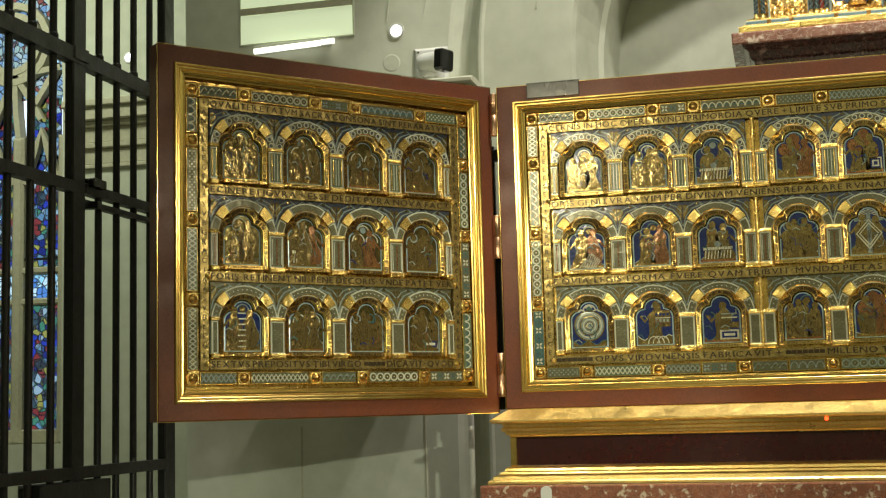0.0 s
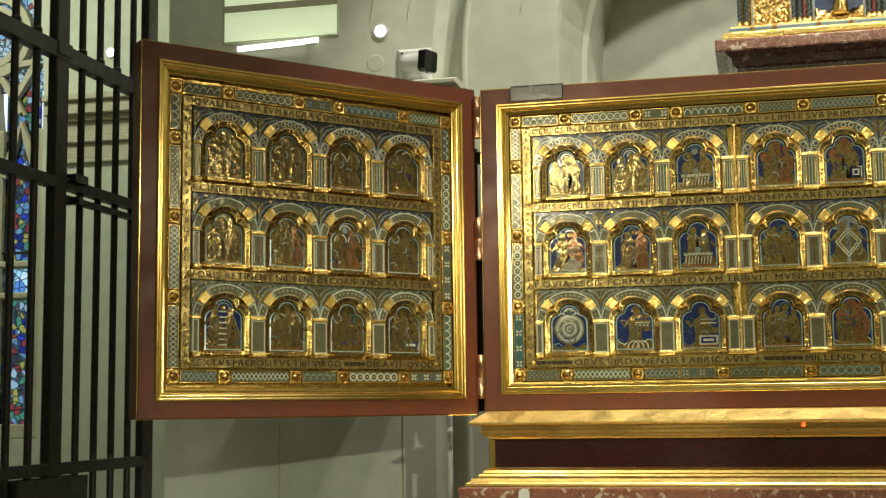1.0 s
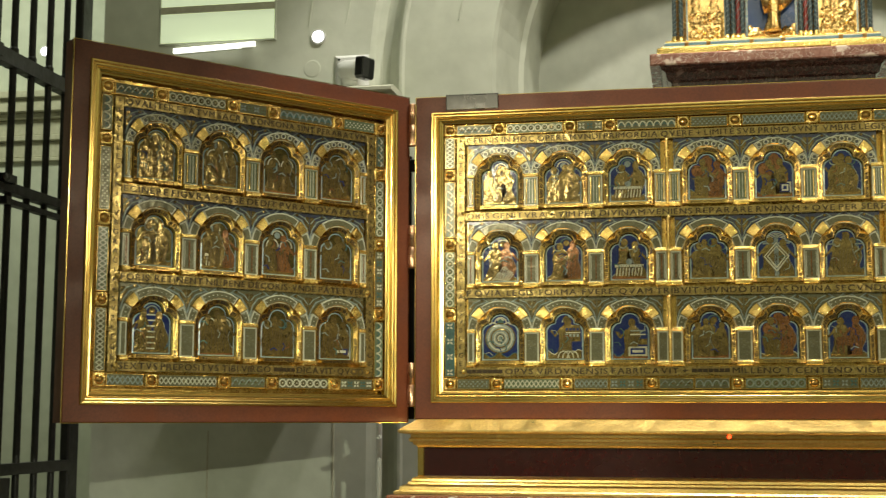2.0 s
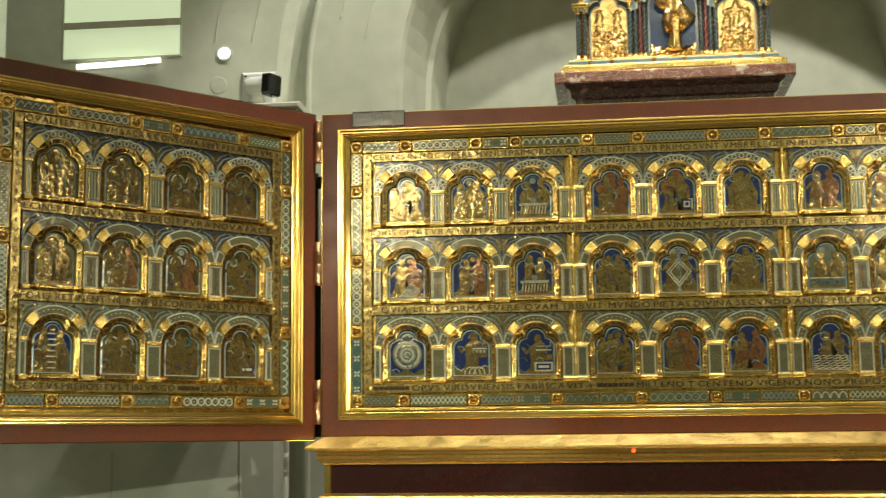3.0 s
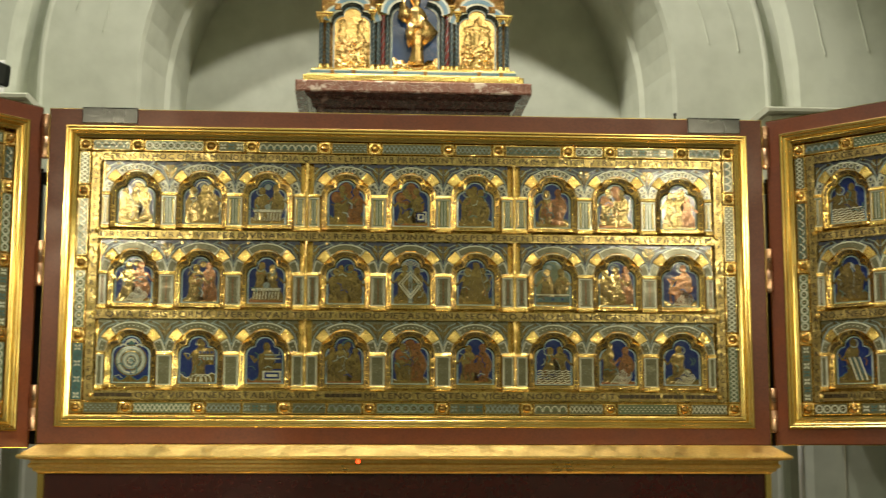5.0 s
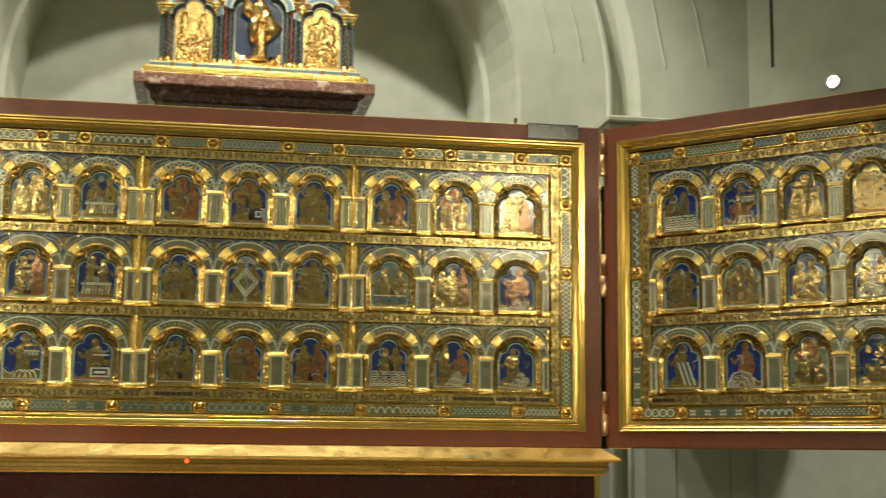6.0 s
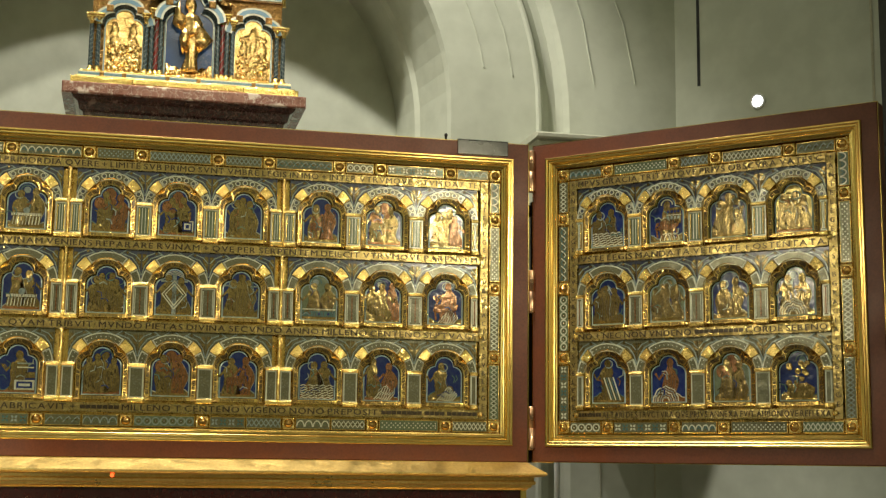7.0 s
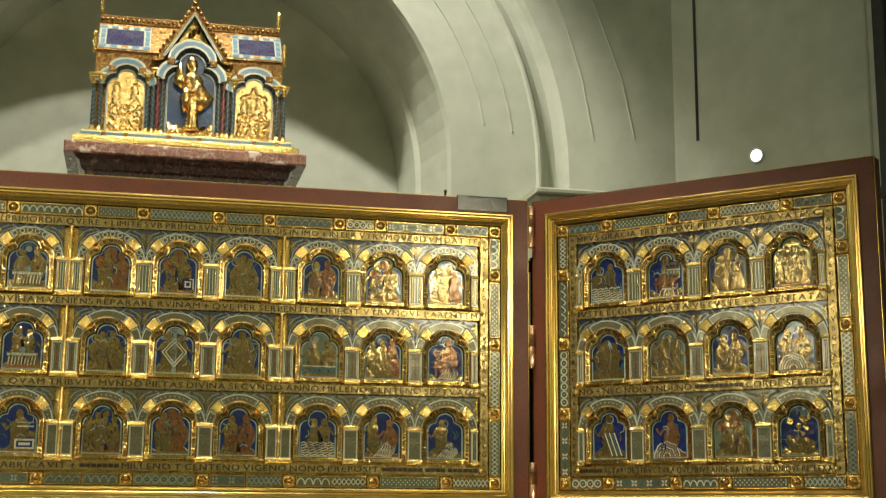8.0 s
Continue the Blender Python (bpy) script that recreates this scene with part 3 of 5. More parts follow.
    if "cross" in words:
        s.line([(0, b), (0, 0.200)], 0.016, y0, y1, 1)
        for k in (0.046, 0.034):
            s.line([(0, 0.105 - k * 1.15), (-k, 0.110), (0, 0.110 + k * 1.15), (k, 0.110), (0, 0.105 - k * 1.15)], 0.0055, 0.0189, y1, 3)
        s.box(-0.052, 0.052, y0, y1, 0.158, 0.166, 1)
        for i in range(3):
            s.line([(-0.035, 0.178 + i * 0.006), (0, 0.190 + i * 0.006), (0.035, 0.178 + i * 0.006)], 0.003, y0, y1, 3)
    if "table" in words:
        s.box(-0.056, 0.056, y0, y1, 0.078, 0.090, 3, 0.001)
        s.disc(0, 0.100, 0.014, 0.0189, y1, 1, 12)
        for i in range(9):
            s.line([(-0.05 + i * 0.012, 0.044), (-0.046 + i * 0.012, 0.076)], 0.004, y0, y1, 3)
    if "tomb" in words:
        s.box(-0.066, 0.066, y0, y1, 0.042, 0.066, 4, 0.001)
        for i in (-1, 0, 1):
            s.disc(i * 0.038, 0.054, 0.0055, 0.0186, y1, 2, 10)
        s.line([(-0.066, 0.072), (0.066, 0.072)], 0.005, y0, y1, 3)
    if "panel" in words:
        s.box(-0.066, 0.066, y0, y1, 0.150, 0.156, 1)
        s.box(-0.010, 0.006, y0, y1, 0.09, 0.200, 0, 0.001)
    if "tree" in words:
        s.line([(0.0, b), (0.002, 0.11), (0.0, 0.16)], 0.007, y0, y1, 0)
        for x, z, r in ((0, 0.180, 0.022), (-0.040, 0.142, 0.021), (0.012, 0.150, 0.012), (-0.018, 0.128, 0.013)):
            s.disc(x, z, r, y0, y1, 5, 14, r * 1.15)
    if "rays" in words:
        for i in range(7):
            a = -0.9 + i * 0.3
            s.line([(0.0, 0.185), (0.066 * math.sin(a), 0.185 - 0.080 * math.cos(a))], 0.003, y0, y1, 3 if i % 2 else 1)
    if "stripes" in words:
        for i in range(5):
            s.line([(-0.02 + i * 0.010, 0.130), (0.012 + i * 0.010, 0.040)], 0.0045, 0.0186, y1, 4 if i % 2 else 3)
    if "ladder" in words:
        for i in range(7):
            s.line([(-0.020 + (i % 2) * 0.004, 0.046 + i * 0.020), (0.012, 0.046 + i * 0.020)], 0.005, y0, y1, 3)
    if "bull" in words:
        s.plate([(-0.05, 0.082), (-0.03, 0.074), (0.03, 0.076), (0.05, 0.09), (0.056, 0.112), (0.03, 0.116), (-0.02, 0.112), (-0.045, 0.106)], y0, y1, 5, 0.06)
        for x in (-0.042, -0.022, 0.024, 0.042):
            s.line([(x, 0.08), (x + 0.004, 0.045)], 0.007, y0, y1, 5)
    if "heads" in words:
        for i in range(13):
            s.disc(rng.uniform(-0.05, 0.05), rng.uniform(0.09, 0.19) - 0.02, rng.uniform(0.009, 0.014), 0.0180, y1, 0, 10)
        s.plate([(-0.05, 0.034), (0.055, 0.034), (0.062, 0.075), (0.03, 0.095), (-0.04, 0.088)], y0, y1, 0, 0.08)
    for i in range(count):
        x = (i - (count - 1) / 2) * (0.104 / max(count, 2)) + rng.uniform(-0.005, 0.005)
        h = rng.uniform(0.116, 0.134) - 0.34 * abs(x) + (0.006 if count <= 3 else 0)
        red = "red" in words and i == count - 1
        one = Soup()
        figures.append(one)
        robe(one, x, b + rng.uniform(0, 0.006), h, min(0.064, 0.225 / max(count, 3)), rng.uniform(-0.012, 0.012), 5 if red else 0, rng, 0.0009 * ((i * 2) % max(count, 1)))
        if "halo" in words and i % 2 == 0:
            one.hoop(x, b + h + 0.010, 0.0175, 0.0042, 0.0196, y1, (1, 3, 4)[i % 3], 16)
    for i in range(rng.randint(4, 7)):
        x, z = rng.uniform(-0.05, 0.05), rng.uniform(0.045, 0.14)
        a = rng.uniform(0.3, 2.8)
        s.line([(x, z), (x + 0.018 * math.cos(a), z + 0.018 * math.sin(a)), (x + 0.030 * math.cos(a + 0.5), z + 0.030 * math.sin(a + 0.5))], rng.uniform(0.0025, 0.005), 0.0176 - 0.0003 * i, y1, rng.choice((0, 5, 1, 4, 2)))
    if "arches" in words:
        for sg in (-1, 1):
            s.line([(sg * 0.030 + 0.026 * math.cos(a / 10 * math.pi), 0.135 + 0.03 * math.sin(a / 10 * math.pi)) for a in range(11)], 0.004, y0, y1, 3)
    mats = [FIGURE, PALE, BLUE, WHITE, TURQ, FIGURE_RED, NIELLO]
    return [("ornament", s.done("ornament", mats))] + [("figure", one.done("figure", mats)) for one in figures]


PATTERNS = ("rings", "diamonds", "dots", "quatrefoil", "leaves", "lattice", "lobes")


def strip_mesh(kind, length, seed):
    """Enamel border strip along x, 0.042 high, with its pattern raised a little."""
    rng = random.Random(seed)
    s = Soup()
    h, l = 0.0225, length / 2
    s.box(-l, l, -0.001, 0.012, -h, h, 0, 0.001)
    s.box(-l + 0.0035, l - 0.0035, -0.002, 0.0, -h + 0.0035, h - 0.0035, 1)
    n = max(1, round((length - 0.008) / (0.030 if kind in ("rings", "quatrefoil", "leaves", "lobes") else 0.018)))
    st = (length - 0.008) / n
    y0, y1 = -0.0032, -0.001
    for i in range(n):
        x = -l + 0.004 + st * (i + 0.5)
        r = min(0.0145, st * 0.47)
        if kind == "rings":
            s.hoop(x, 0, r * 1.1, 0.0045, y0, y1, 2)
            s.disc(x, 0, r * 0.5, y0, y1, 3, 10)
            s.disc(x, 0, r * 0.22, y0 - 0.001, y1, 2, 6)
        elif kind == "diamonds":
            s.line([(x - st / 2, 0), (x, 0.0125), (x + st / 2, 0), (x, -0.0125), (x - st / 2, 0)], 0.0042, y0, y1, 2)
            s.disc(x, 0, 0.0034, y0, y1, 3, 6)
        elif kind == "dots":
            for z in (-0.0085, 0.0, 0.0085):
                s.disc(x + (st / 2 if z == 0 and i < n - 1 else 0), z, 0.0036, y0, y1, 2, 7)
        elif kind == "quatrefoil":
            for a in range(4):
                t = a * math.pi / 2 + math.pi / 4
                s.plate([(x + r * 1.1 * math.cos(t + d) * k, r * 1.1 * math.sin(t + d) * k) for d, k in ((-0.5, 0.6), (0, 1.08), (0.5, 0.6), (0, 0.12))], y0, y1, 2 if i % 2 == 0 else 4, 0.0)
            s.disc(x, 0, 0.003, y0, y1, 3, 6)
        elif kind == "leaves":
            for sg in (-1, 1):
                s.line([(x - st * 0.45, -0.010 * sg), (x - st * 0.1, 0.004 * sg), (x + st * 0.2, 0.011 * sg), (x + st * 0.45, 0.002 * sg)], 0.0045, y0, y1, 2 if sg > 0 else 4)
            s.disc(x, 0, 0.0042, y0, y1, 3, 8)
        elif kind == "lattice":
            s.line([(x - st / 2, -0.014), (x + st / 2, 0.014)], 0.004, y0, y1, 2)
            s.line([(x - st / 2, 0.014), (x + st / 2, -0.014)], 0.004, y0 - 0.0004, y1, 2)
        else:
            s.line([(x + r * math.cos(a / 10 * math.pi), -0.012 + 1.6 * r * math.sin(a / 10 * math.pi)) for a in range(11)], 0.0045, y0, y1, 2)
            for dx in (-0.0055, 0, 0.0055):
                s.disc(x + dx, -0.004 + (0.006 if dx == 0 else 0), 0.0042, y0, y1, 4, 8)
    field = rng.choice((GREY, GREY, GREEN, GREEN if kind in ("rings", "lobes") else GREY, TURQ if kind == "quatrefoil" else GREY))
    return s.done("enamel_strip", [GILT, field, WHITE if rng.random() < 0.6 else PALE, FIGURE, GREEN if rng.random() < 0.5 else TURQ])


def setting_mesh():
    s = Soup()
    s.box(-0.0245, 0.0245, -0.004, 0.012, -0.0245, 0.0245, 0, 0.003)
    for sx in (-1, 1):
        for sz in (-1, 1):
            s.dome(sx * 0.019, -0.004, sz * 0.019, 0.0042, 0.004, 0, 8, 2)
    s.hoop(0, 0, 0.0212, 0.004, -0.007, -0.003, 0, 16)
    return s.done("jewel_setting", BLOCK)


SETTING = setting_mesh()
JEWEL_MESH = Soup().dome(0, -0.004, 0, 0.0185, 0.0145, 0, 16, 5).done("jewel", JEWEL, True)


def enamelled_panel(name, m, half_w, tops, bottoms, groups, specs, texts, margin, label):
    """One panel of the triptych about its middle: half_w is the half width between the corner jewels."""
    root = thing(name, m, label, "altarpiece", "triptych panels")
    hh = 0.5175
    hw = half_w
    # wooden frame with rounded front edges, and the stepped gilt moulding in it
    rim = 0.140 if hw > 1 else 0.136
    hv = hh + margin
    wood = rect_sweep([(0.071, 0.010), (0.071, -0.014), (0.075, -0.018), (rim - 0.004, -0.018), (rim, -0.014), (rim, 0.055), (rim - 0.004, 0.058), (-0.2, 0.058)], hw, hv)
    part("wooden_frame", wood.done("wooden_frame", WOOD), root, "smooth red-brown wooden frame")
    part("back_board", Soup().box(-hw - 0.07, hw + 0.07, 0.041, 0.054, -hv - 0.07, hv + 0.07).done("back_board", WOOD), root)
    gold = rect_sweep([(0.025, 0.012), (0.027, -0.006), (0.033, -0.008), (0.035, -0.012), (0.040, -0.014), (0.045, -0.0125), (0.046, -0.015),
                       (0.048, -0.017), (0.0505, -0.016), (0.052, -0.020), (0.056, -0.0225), (0.0595, -0.0225), (0.060, -0.021), (0.0615, -0.021), (0.063, -0.025), (0.067, -0.0275), (0.072, -0.0275), (0.075, -0.024), (0.0755, -0.017)], hw, hv)
    part("gilt_moulding", gold.done("gilt_moulding", GOLD), root, "bright burnished gilt moulding")
    edge = rect_sweep([(rim - 0.0005, -0.0175), (rim + 0.0015, -0.0175), (rim + 0.0015, -0.012)], hw, hv)
    part("gilt_edge", edge.done("gilt_edge", GOLD), root)
    # ground behind the arcades
    part("gilt_ground", Soup().box(-hw - 0.03, hw + 0.03, 0.0255, 0.040, -hv - 0.03, hv + 0.03).done("gilt_ground", GILT), root)
    # border: jewels and the strips between them
    sides = (0.332, 0.046, -0.239)
    spots = [(x, hh) for x in tops] + [(x, -hh) for x in bottoms] + [(sx * hw, z) for sx in (-1, 1) for z in sides]
    for x, z in spots:
        st = part("jewel_setting", SETTING, root, "", pose(x, 0, z))
        part("jewel", JEWEL_MESH, st)
    seed = len(tops) * 7 + int(half_w * 10) + (3 if "right" in name else 0)
    for row, z in ((tops, hh), (bottoms, -hh)):
        for a, b in zip(row, row[1:]):
            seed += 1
            length = b - a - 0.053
            cut = 2 if length > 0.25 else 1
            for c in range(cut):
                x = a + 0.0265 + length * (c + 0.5) / cut
                part("enamel_strip", strip_mesh(PATTERNS[(seed * 3 + c * 2) % 7], length / cut - 0.002, seed), root, "", pose(x, 0, z))
    zs = (hh, *sides, -hh)
    for sx in (-1, 1):
        for a, b in zip(zs, zs[1:]):
            seed += 1
            part("enamel_strip", strip_mesh(PATTERNS[(seed * 3) % 7], a - b - 0.055, seed), root, "", pose(sx * hw, 0, (a + b) / 2, 0, 90, 0))
    # vertical inscriptions
    xi = hw - 0.0265 - 0.0185
    for sx in (-1, 1):
        bd = part("inscription_band", Soup().box(sx * xi - 0.0165, sx * xi + 0.0165, -0.003, 0.012, -0.489, 0.489, 0, 0.001).done("inscription_band", BAND), root)
        part("lettering", column_lettering("+ANTELEGEM+SVBGRACIA+SVBLEGE+", sx * xi, 0.473, -0.470, 0.0185, -0.0042).done("lettering", NIELLO), bd, "dark inlaid capitals")
    inner = xi - 0.0185
    # horizontal inscriptions
    for z, text in zip(STRIPS, texts):
        s = Soup().box(-inner, inner, -0.004, 0.012, z - 0.0165, z + 0.0165, 0, 0.001)
        s.box(-inner, inner, -0.008, 0.012, z - 0.0185, z - 0.0165, 0)
        bd = part("inscription_band", s.done("inscription_band", BAND), root)
        part("lettering", lettering(text, -inner + 0.006, inner - 0.006, z, 0.0225, -0.0052).done("lettering", NIELLO), bd, "dark inlaid capitals")
    for sx in (-1, 1):
        for z in (STRIPS[1] + 0.014, STRIPS[2], STRIPS[3]):
            part("stud", Soup().dome(sx * (inner + 0.006), -0.004, z, 0.011, 0.008, 0, 9, 3).done("stud", BLOCK), root)
    # arcades
    n = 0
    for row in range(3):
        z0 = CELLS[row]
        for g, group in enumerate(groups):
            for c, x in enumerate(group):
                niche = part("niche", FRAME_MESH, root, "", pose(x, 0, z0))
                spec = specs[row][sum(len(k) for k in groups[:g]) + c]
                n += 1
                ground = 1 if "grey" in spec else 2 if "pale" in spec else 0
                part("enamel_plaque", GROUNDS[ground], niche, "", pose(0, -0.009, 0))
                for kind, data in picture(spec, n * 13 + len(tops) * 100 + (500 if "right" in name else 0)):
                    one = part(kind, data, niche, "", pose(0, -0.009, 0))
                    if kind == "ornament":
                        tagged(one, kind="stuff")
                part("lettering", LETTERS[(n + row) % 4], niche)
                part("archivolt", ARCHIVOLTS[row], niche)
                for b in (0, 1):
                    part("gold_block", BLOCKS[b], niche)
            xs = [group[0] - PITCH / 2] + [(a + b) / 2 for a, b in zip(group, group[1:])] + [group[-1] + PITCH / 2]
            for i, x in enumerate(xs):
                end = 1 if i == 0 else -1 if i == len(xs) - 1 else 0
                outer = end and ((g == 0 and i == 0) or (g == len(groups) - 1 and i == len(xs) - 1))
                w = 0.028 if outer else 0.044 if end else 0.058
                px = x + end * (w / 2 - 0.002) if outer else x + end * 0.001
                part("colonnette", COLONNETTES[((0, 1, 2)[row], w)], root, "", pose(px, 0, z0))
                part("spandrel", SPANDRELS[(row, end)], root, "", pose(x, 0, z0))
    for a, b in zip(groups, groups[1:]):
        x = (a[-1] + b[0]) / 2
        for row in range(3):
            part("divider_bar", Soup().box(x - 0.0075, x + 0.0075, -0.014, 0.012, CELLS[row], CELLS[row] + 0.277, 0, 0.004).done("divider_bar", BLOCK), root)
    return root


ZC = 2.2675
W_TOP = [-0.579, -0.376, -0.088, 0.085, 0.377, 0.578]
W_BOT = [-0.579, -0.386, -0.101, 0.098, 0.371, 0.578]
C_TOP = [-1.29, -1.086, -0.798, -0.637, -0.347, -0.146, 0.150, 0.352, 0.636, 0.806, 1.100, 1.29]
C_BOT = [-1.29, -1.100, -0.820, -0.489, -0.161, 0.126, 0.459, 0.792, 1.089, 1.29]
W_COLS = [[(i - 1.5) * 0.2565 for i in range(4)]]
C_COLS = [[g * 0.828 + (i - 1) * PITCH for i in range(3)] for g in (-1, 0, 1)]
SPECS_C = [["4", "3 halo", "2 table halo", "2 tree red", "2 square tree", "3 halo", "2 bull red halo", "2 tree halo", "4 stream red"],
           ["2 halo red stream", "2 halo red", "2 table halo", "4 halo", "2 cross", "3 panel halo", "2 tomb halo pale", "3 red", "1 bull red halo stream"],
           ["0 medal", "1 building", "1 altar", "4", "2 red tree halo", "2 bull red", "2 waves halo", "2 red stream", "1 stream halo"]]
SPECS_L = [["3 grey", "3 arches grey", "2 grey arches", "3 grey halo"], ["2 grey halo", "3 table red grey", "2 red grey arches", "3 halo grey"], ["2 ladder", "3 arches grey", "4 grey halo", "3 altar grey"]]
SPECS_R = [["2 halo waves", "1 bull building", "3 halo", "4 grey halo"], ["5 rays", "5 rays pale", "2 halo", "2 halo hill"], ["1 stripes halo", "1 hill red", "2 tree pale", "0 heads"]]
TEXT_L = ["QVALITER ETATVM SACRA CONSONA SINT PERARATVM", "ECINERE FIGVRA + ESSE DEDIT PVRA NOVA FACT",
          "FORIS. RETINENT NIL PENE DECORIS. VNDE PATET VER", "SEXTVS PREPOSITVS TIBI VIRGO _____ DICAVIT. QVOD"]
TEXT_C = ["CERNIS IN HOC OPERE MVNDI PRIMORDIA QVERE + LIMITE SVB PRIMO SVNT VMBRE LEGIS IN IMO + INTER VTRVMQVE SITVM DAT TE",
          "ORIS GENITVRA + VIM PER DIVINAM VENIENS REPARARE RVINAM + QVE PER SERPENTEM DEIECIT VTRVMQVE PARENTEM",
          "E QVIA. LEGIS. FORMA. FVERE. QVAM TRIBVIT. MVNDO PIETAS DIVINA SECVNDO ANNO MILLENO CENTENO SEPTVAGE",
          "_______ OPVS VIRDVNENSIS FABRICAVIT + _______ MILLENO T CENTENO VIGENO NONO PREPOSIT ________ ____ ______"]
TEXT_R = ["MPVS GRACIA TRITVM QVE PRIVS OBSCVRA VATES C", "IVSTE LEGIS MANDATA VETVSTE + OSTENTATA",
          "NO + NEC NON VNDENO __________ CORDE SERENO", "________ ALTARI DE STRVCTVRA QVE PRIVS ANNEXA FVIT AMBONIQVE REFLEXA"]

centre = enamelled_panel("altar_centre_panel", pose(0, 0, ZC), 1.29, C_TOP, C_BOT, C_COLS, SPECS_C, TEXT_C, 0,
                         "wide gilded altar panel of blue enamel plaques in red-brown frame")
left = enamelled_panel("altar_wing", pose(-1.954, -0.537, ZC - 0.004, 0, 0, 48.4), 0.589, [x * 1.018 for x in W_TOP], [x * 1.018 for x in W_BOT], [[x * 1.012 for x in W_COLS[0]]], SPECS_L, TEXT_L, 0.013,
                       "open altar wing with twelve gilded enamel plaques, rather dull gold")
right = enamelled_panel("altar_wing_right", pose(1.963, -0.507, ZC, 0, 0, -45.8), 0.5785, W_TOP, W_BOT, W_COLS, SPECS_R, TEXT_R, 0.002,
                        "open altar wing with twelve gilded enamel plaques, brightly glinting gold")
right.name = "altar_wing"

# steel clamps over the top edge, and the hinges between the panels
for sx, x in ((-1, -1.195), (1, 1.232)):
    s = Soup().box(x - 0.108, x + 0.108, -0.024, -0.0185, ZC + 0.600, ZC + 0.663, 0, 0.002)
    s.box(x - 0.108, x + 0.108, -0.024, 0.065, ZC + 0.6585, ZC + 0.6635, 0)
    s.box(x - 0.108, x + 0.108, 0.0585, 0.064, ZC + 0.600, ZC + 0.6585, 0)
    thing("steel_clamp", pose(0, 0, 0), "brushed steel clamp folded over the panel's top edge", "clamp", "steel clamps", s.done("steel_clamp", STEEL))
for sx in (-1, 1):
    for z in (ZC + 0.545, ZC + 0.04, ZC - 0.52):
        root = thing("hinge", pose(1.447 * sx, -0.010, z), "copper-coloured barrel hinge joining wing and centre panel", "hinge", "panel hinges")
        part("barrel", Soup().lathe(0, 0, [(0.0145, -0.088), (0.0155, -0.084), (0.0155, -0.003), (0.0125, -0.001), (0.0125, 0.001), (0.0155, 0.003), (0.0155, 0.084), (0.0145, 0.088)]).done("barrel", HINGE, True), root)
        part("leaf", Soup().box(-0.026 if sx > 0 else 0.004, -0.004 if sx > 0 else 0.026, 0.004, 0.009, -0.07, 0.07).done("leaf", HINGE), root)


# ---- the setting ----
AX, SPRING, R_IN, R_BACK, R_FACE, R_OUT, Y_PIER, Y_WALL, Y_NICHE = 0.03, 3.30, 1.28, 1.13, 1.71, 1.90, 0.90, 0.95, 1.55


def arch_line(r, n=40, foot=0.0):
    """From the floor on one side over the arch to the floor on the other."""
    return [(AX - r, foot)] + [(AX - r * math.cos(i / n * math.pi), SPRING + r * math.sin(i / n * math.pi)) for i in range(n + 1)] + [(AX + r, foot)]


def structure(name, s, m, label, category="wall"):
    ob = new(name, s.done(name, m) if isinstance(s, Soup) else s)
    return tagged(ob, label, category, "", "structure")


inner, outer = arch_line(R_IN), arch_line(R_OUT)
# the face of the arch, its splayed reveal towards the niche and the hollow moulding outside it
structure("arch_face", Soup().ring(inner, arch_line(R_FACE), Y_PIER, Y_PIER, 0, False), PLASTER, "cream plastered face of the arch and its piers")
def arch_sweep(profile):
    """One sheet swept round the arch; profile is (radius, y)."""
    v = [(x, y, z) for r, y in profile for x, z in arch_line(r)]
    n = len(arch_line(1.0))
    return Soup().add(v, [(j * n + i, j * n + i + 1, (j + 1) * n + i + 1, (j + 1) * n + i) for j in range(len(profile) - 1) for i in range(n - 1)])


structure("arch_reveal", arch_sweep([(R_BACK, Y_NICHE + 0.02), (1.175, 1.27), (1.20, 1.25), (1.265, 0.93), (R_IN, Y_PIER)]), PLASTER, "splayed plaster reveal of the altar niche")
structure("arch_moulding", arch_sweep([(R_FACE, Y_PIER), (1.722, 0.892), (1.735, 0.894), (1.745, 0.912), (1.765, 0.955), (1.80, 0.985), (1.84, 0.990), (1.875, 0.975), (R_OUT, Y_WALL)]),
          PLASTER, "hollow plaster moulding with a bead round the arch", "trim")
s = Soup()
far = [(-3.27, z) if x < AX - 1.15 else (2.50, z) if x > AX + 1.15 else (x, 7.5) for x, z in outer]
far = [(x, min(7.5, z if abs(x) < 2 and z > 7 else z + max(0, z - 4.2) * 2.2)) for x, z in far]
s.ring([(x, z) for x, z in outer], far, Y_WALL, Y_WALL, 0, False)
s.box(-3.27, 2.50, Y_WALL, Y_WALL + 0.2, 5.1, 7.5)
s.box(-3.27, -3.07, Y_WALL + 0.01, 3.1, 0, 7.5)
structure("wall_north", s, PLASTER, "cream plastered wall beside the arched niche")
structure("wall_niche", Soup().box(-1.5, 1.55, Y_NICHE, Y_NICHE + 0.2, 0, 5.0), PLASTER, "cream plastered back wall of the altar niche")
s = Soup()
s.add([(2.50, Y_WALL, 0), (3.45, -0.21, 0), (3.45, -0.21, 7.5), (2.50, Y_WALL, 7.5), (2.65, Y_WALL + 0.15, 0), (3.6, -0.1, 0), (3.6, -0.1, 7.5), (2.65, Y_WALL + 0.15, 7.5)],
      [(0, 1, 2, 3), (5, 4, 7, 6), (1, 5, 6, 2), (4, 0, 3, 7)])
s.box(3.45, 3.6, -10, -0.21, 0, 7.5)
structure("wall_east", s, PLASTER, "grey-cream plastered side wall in half shade")
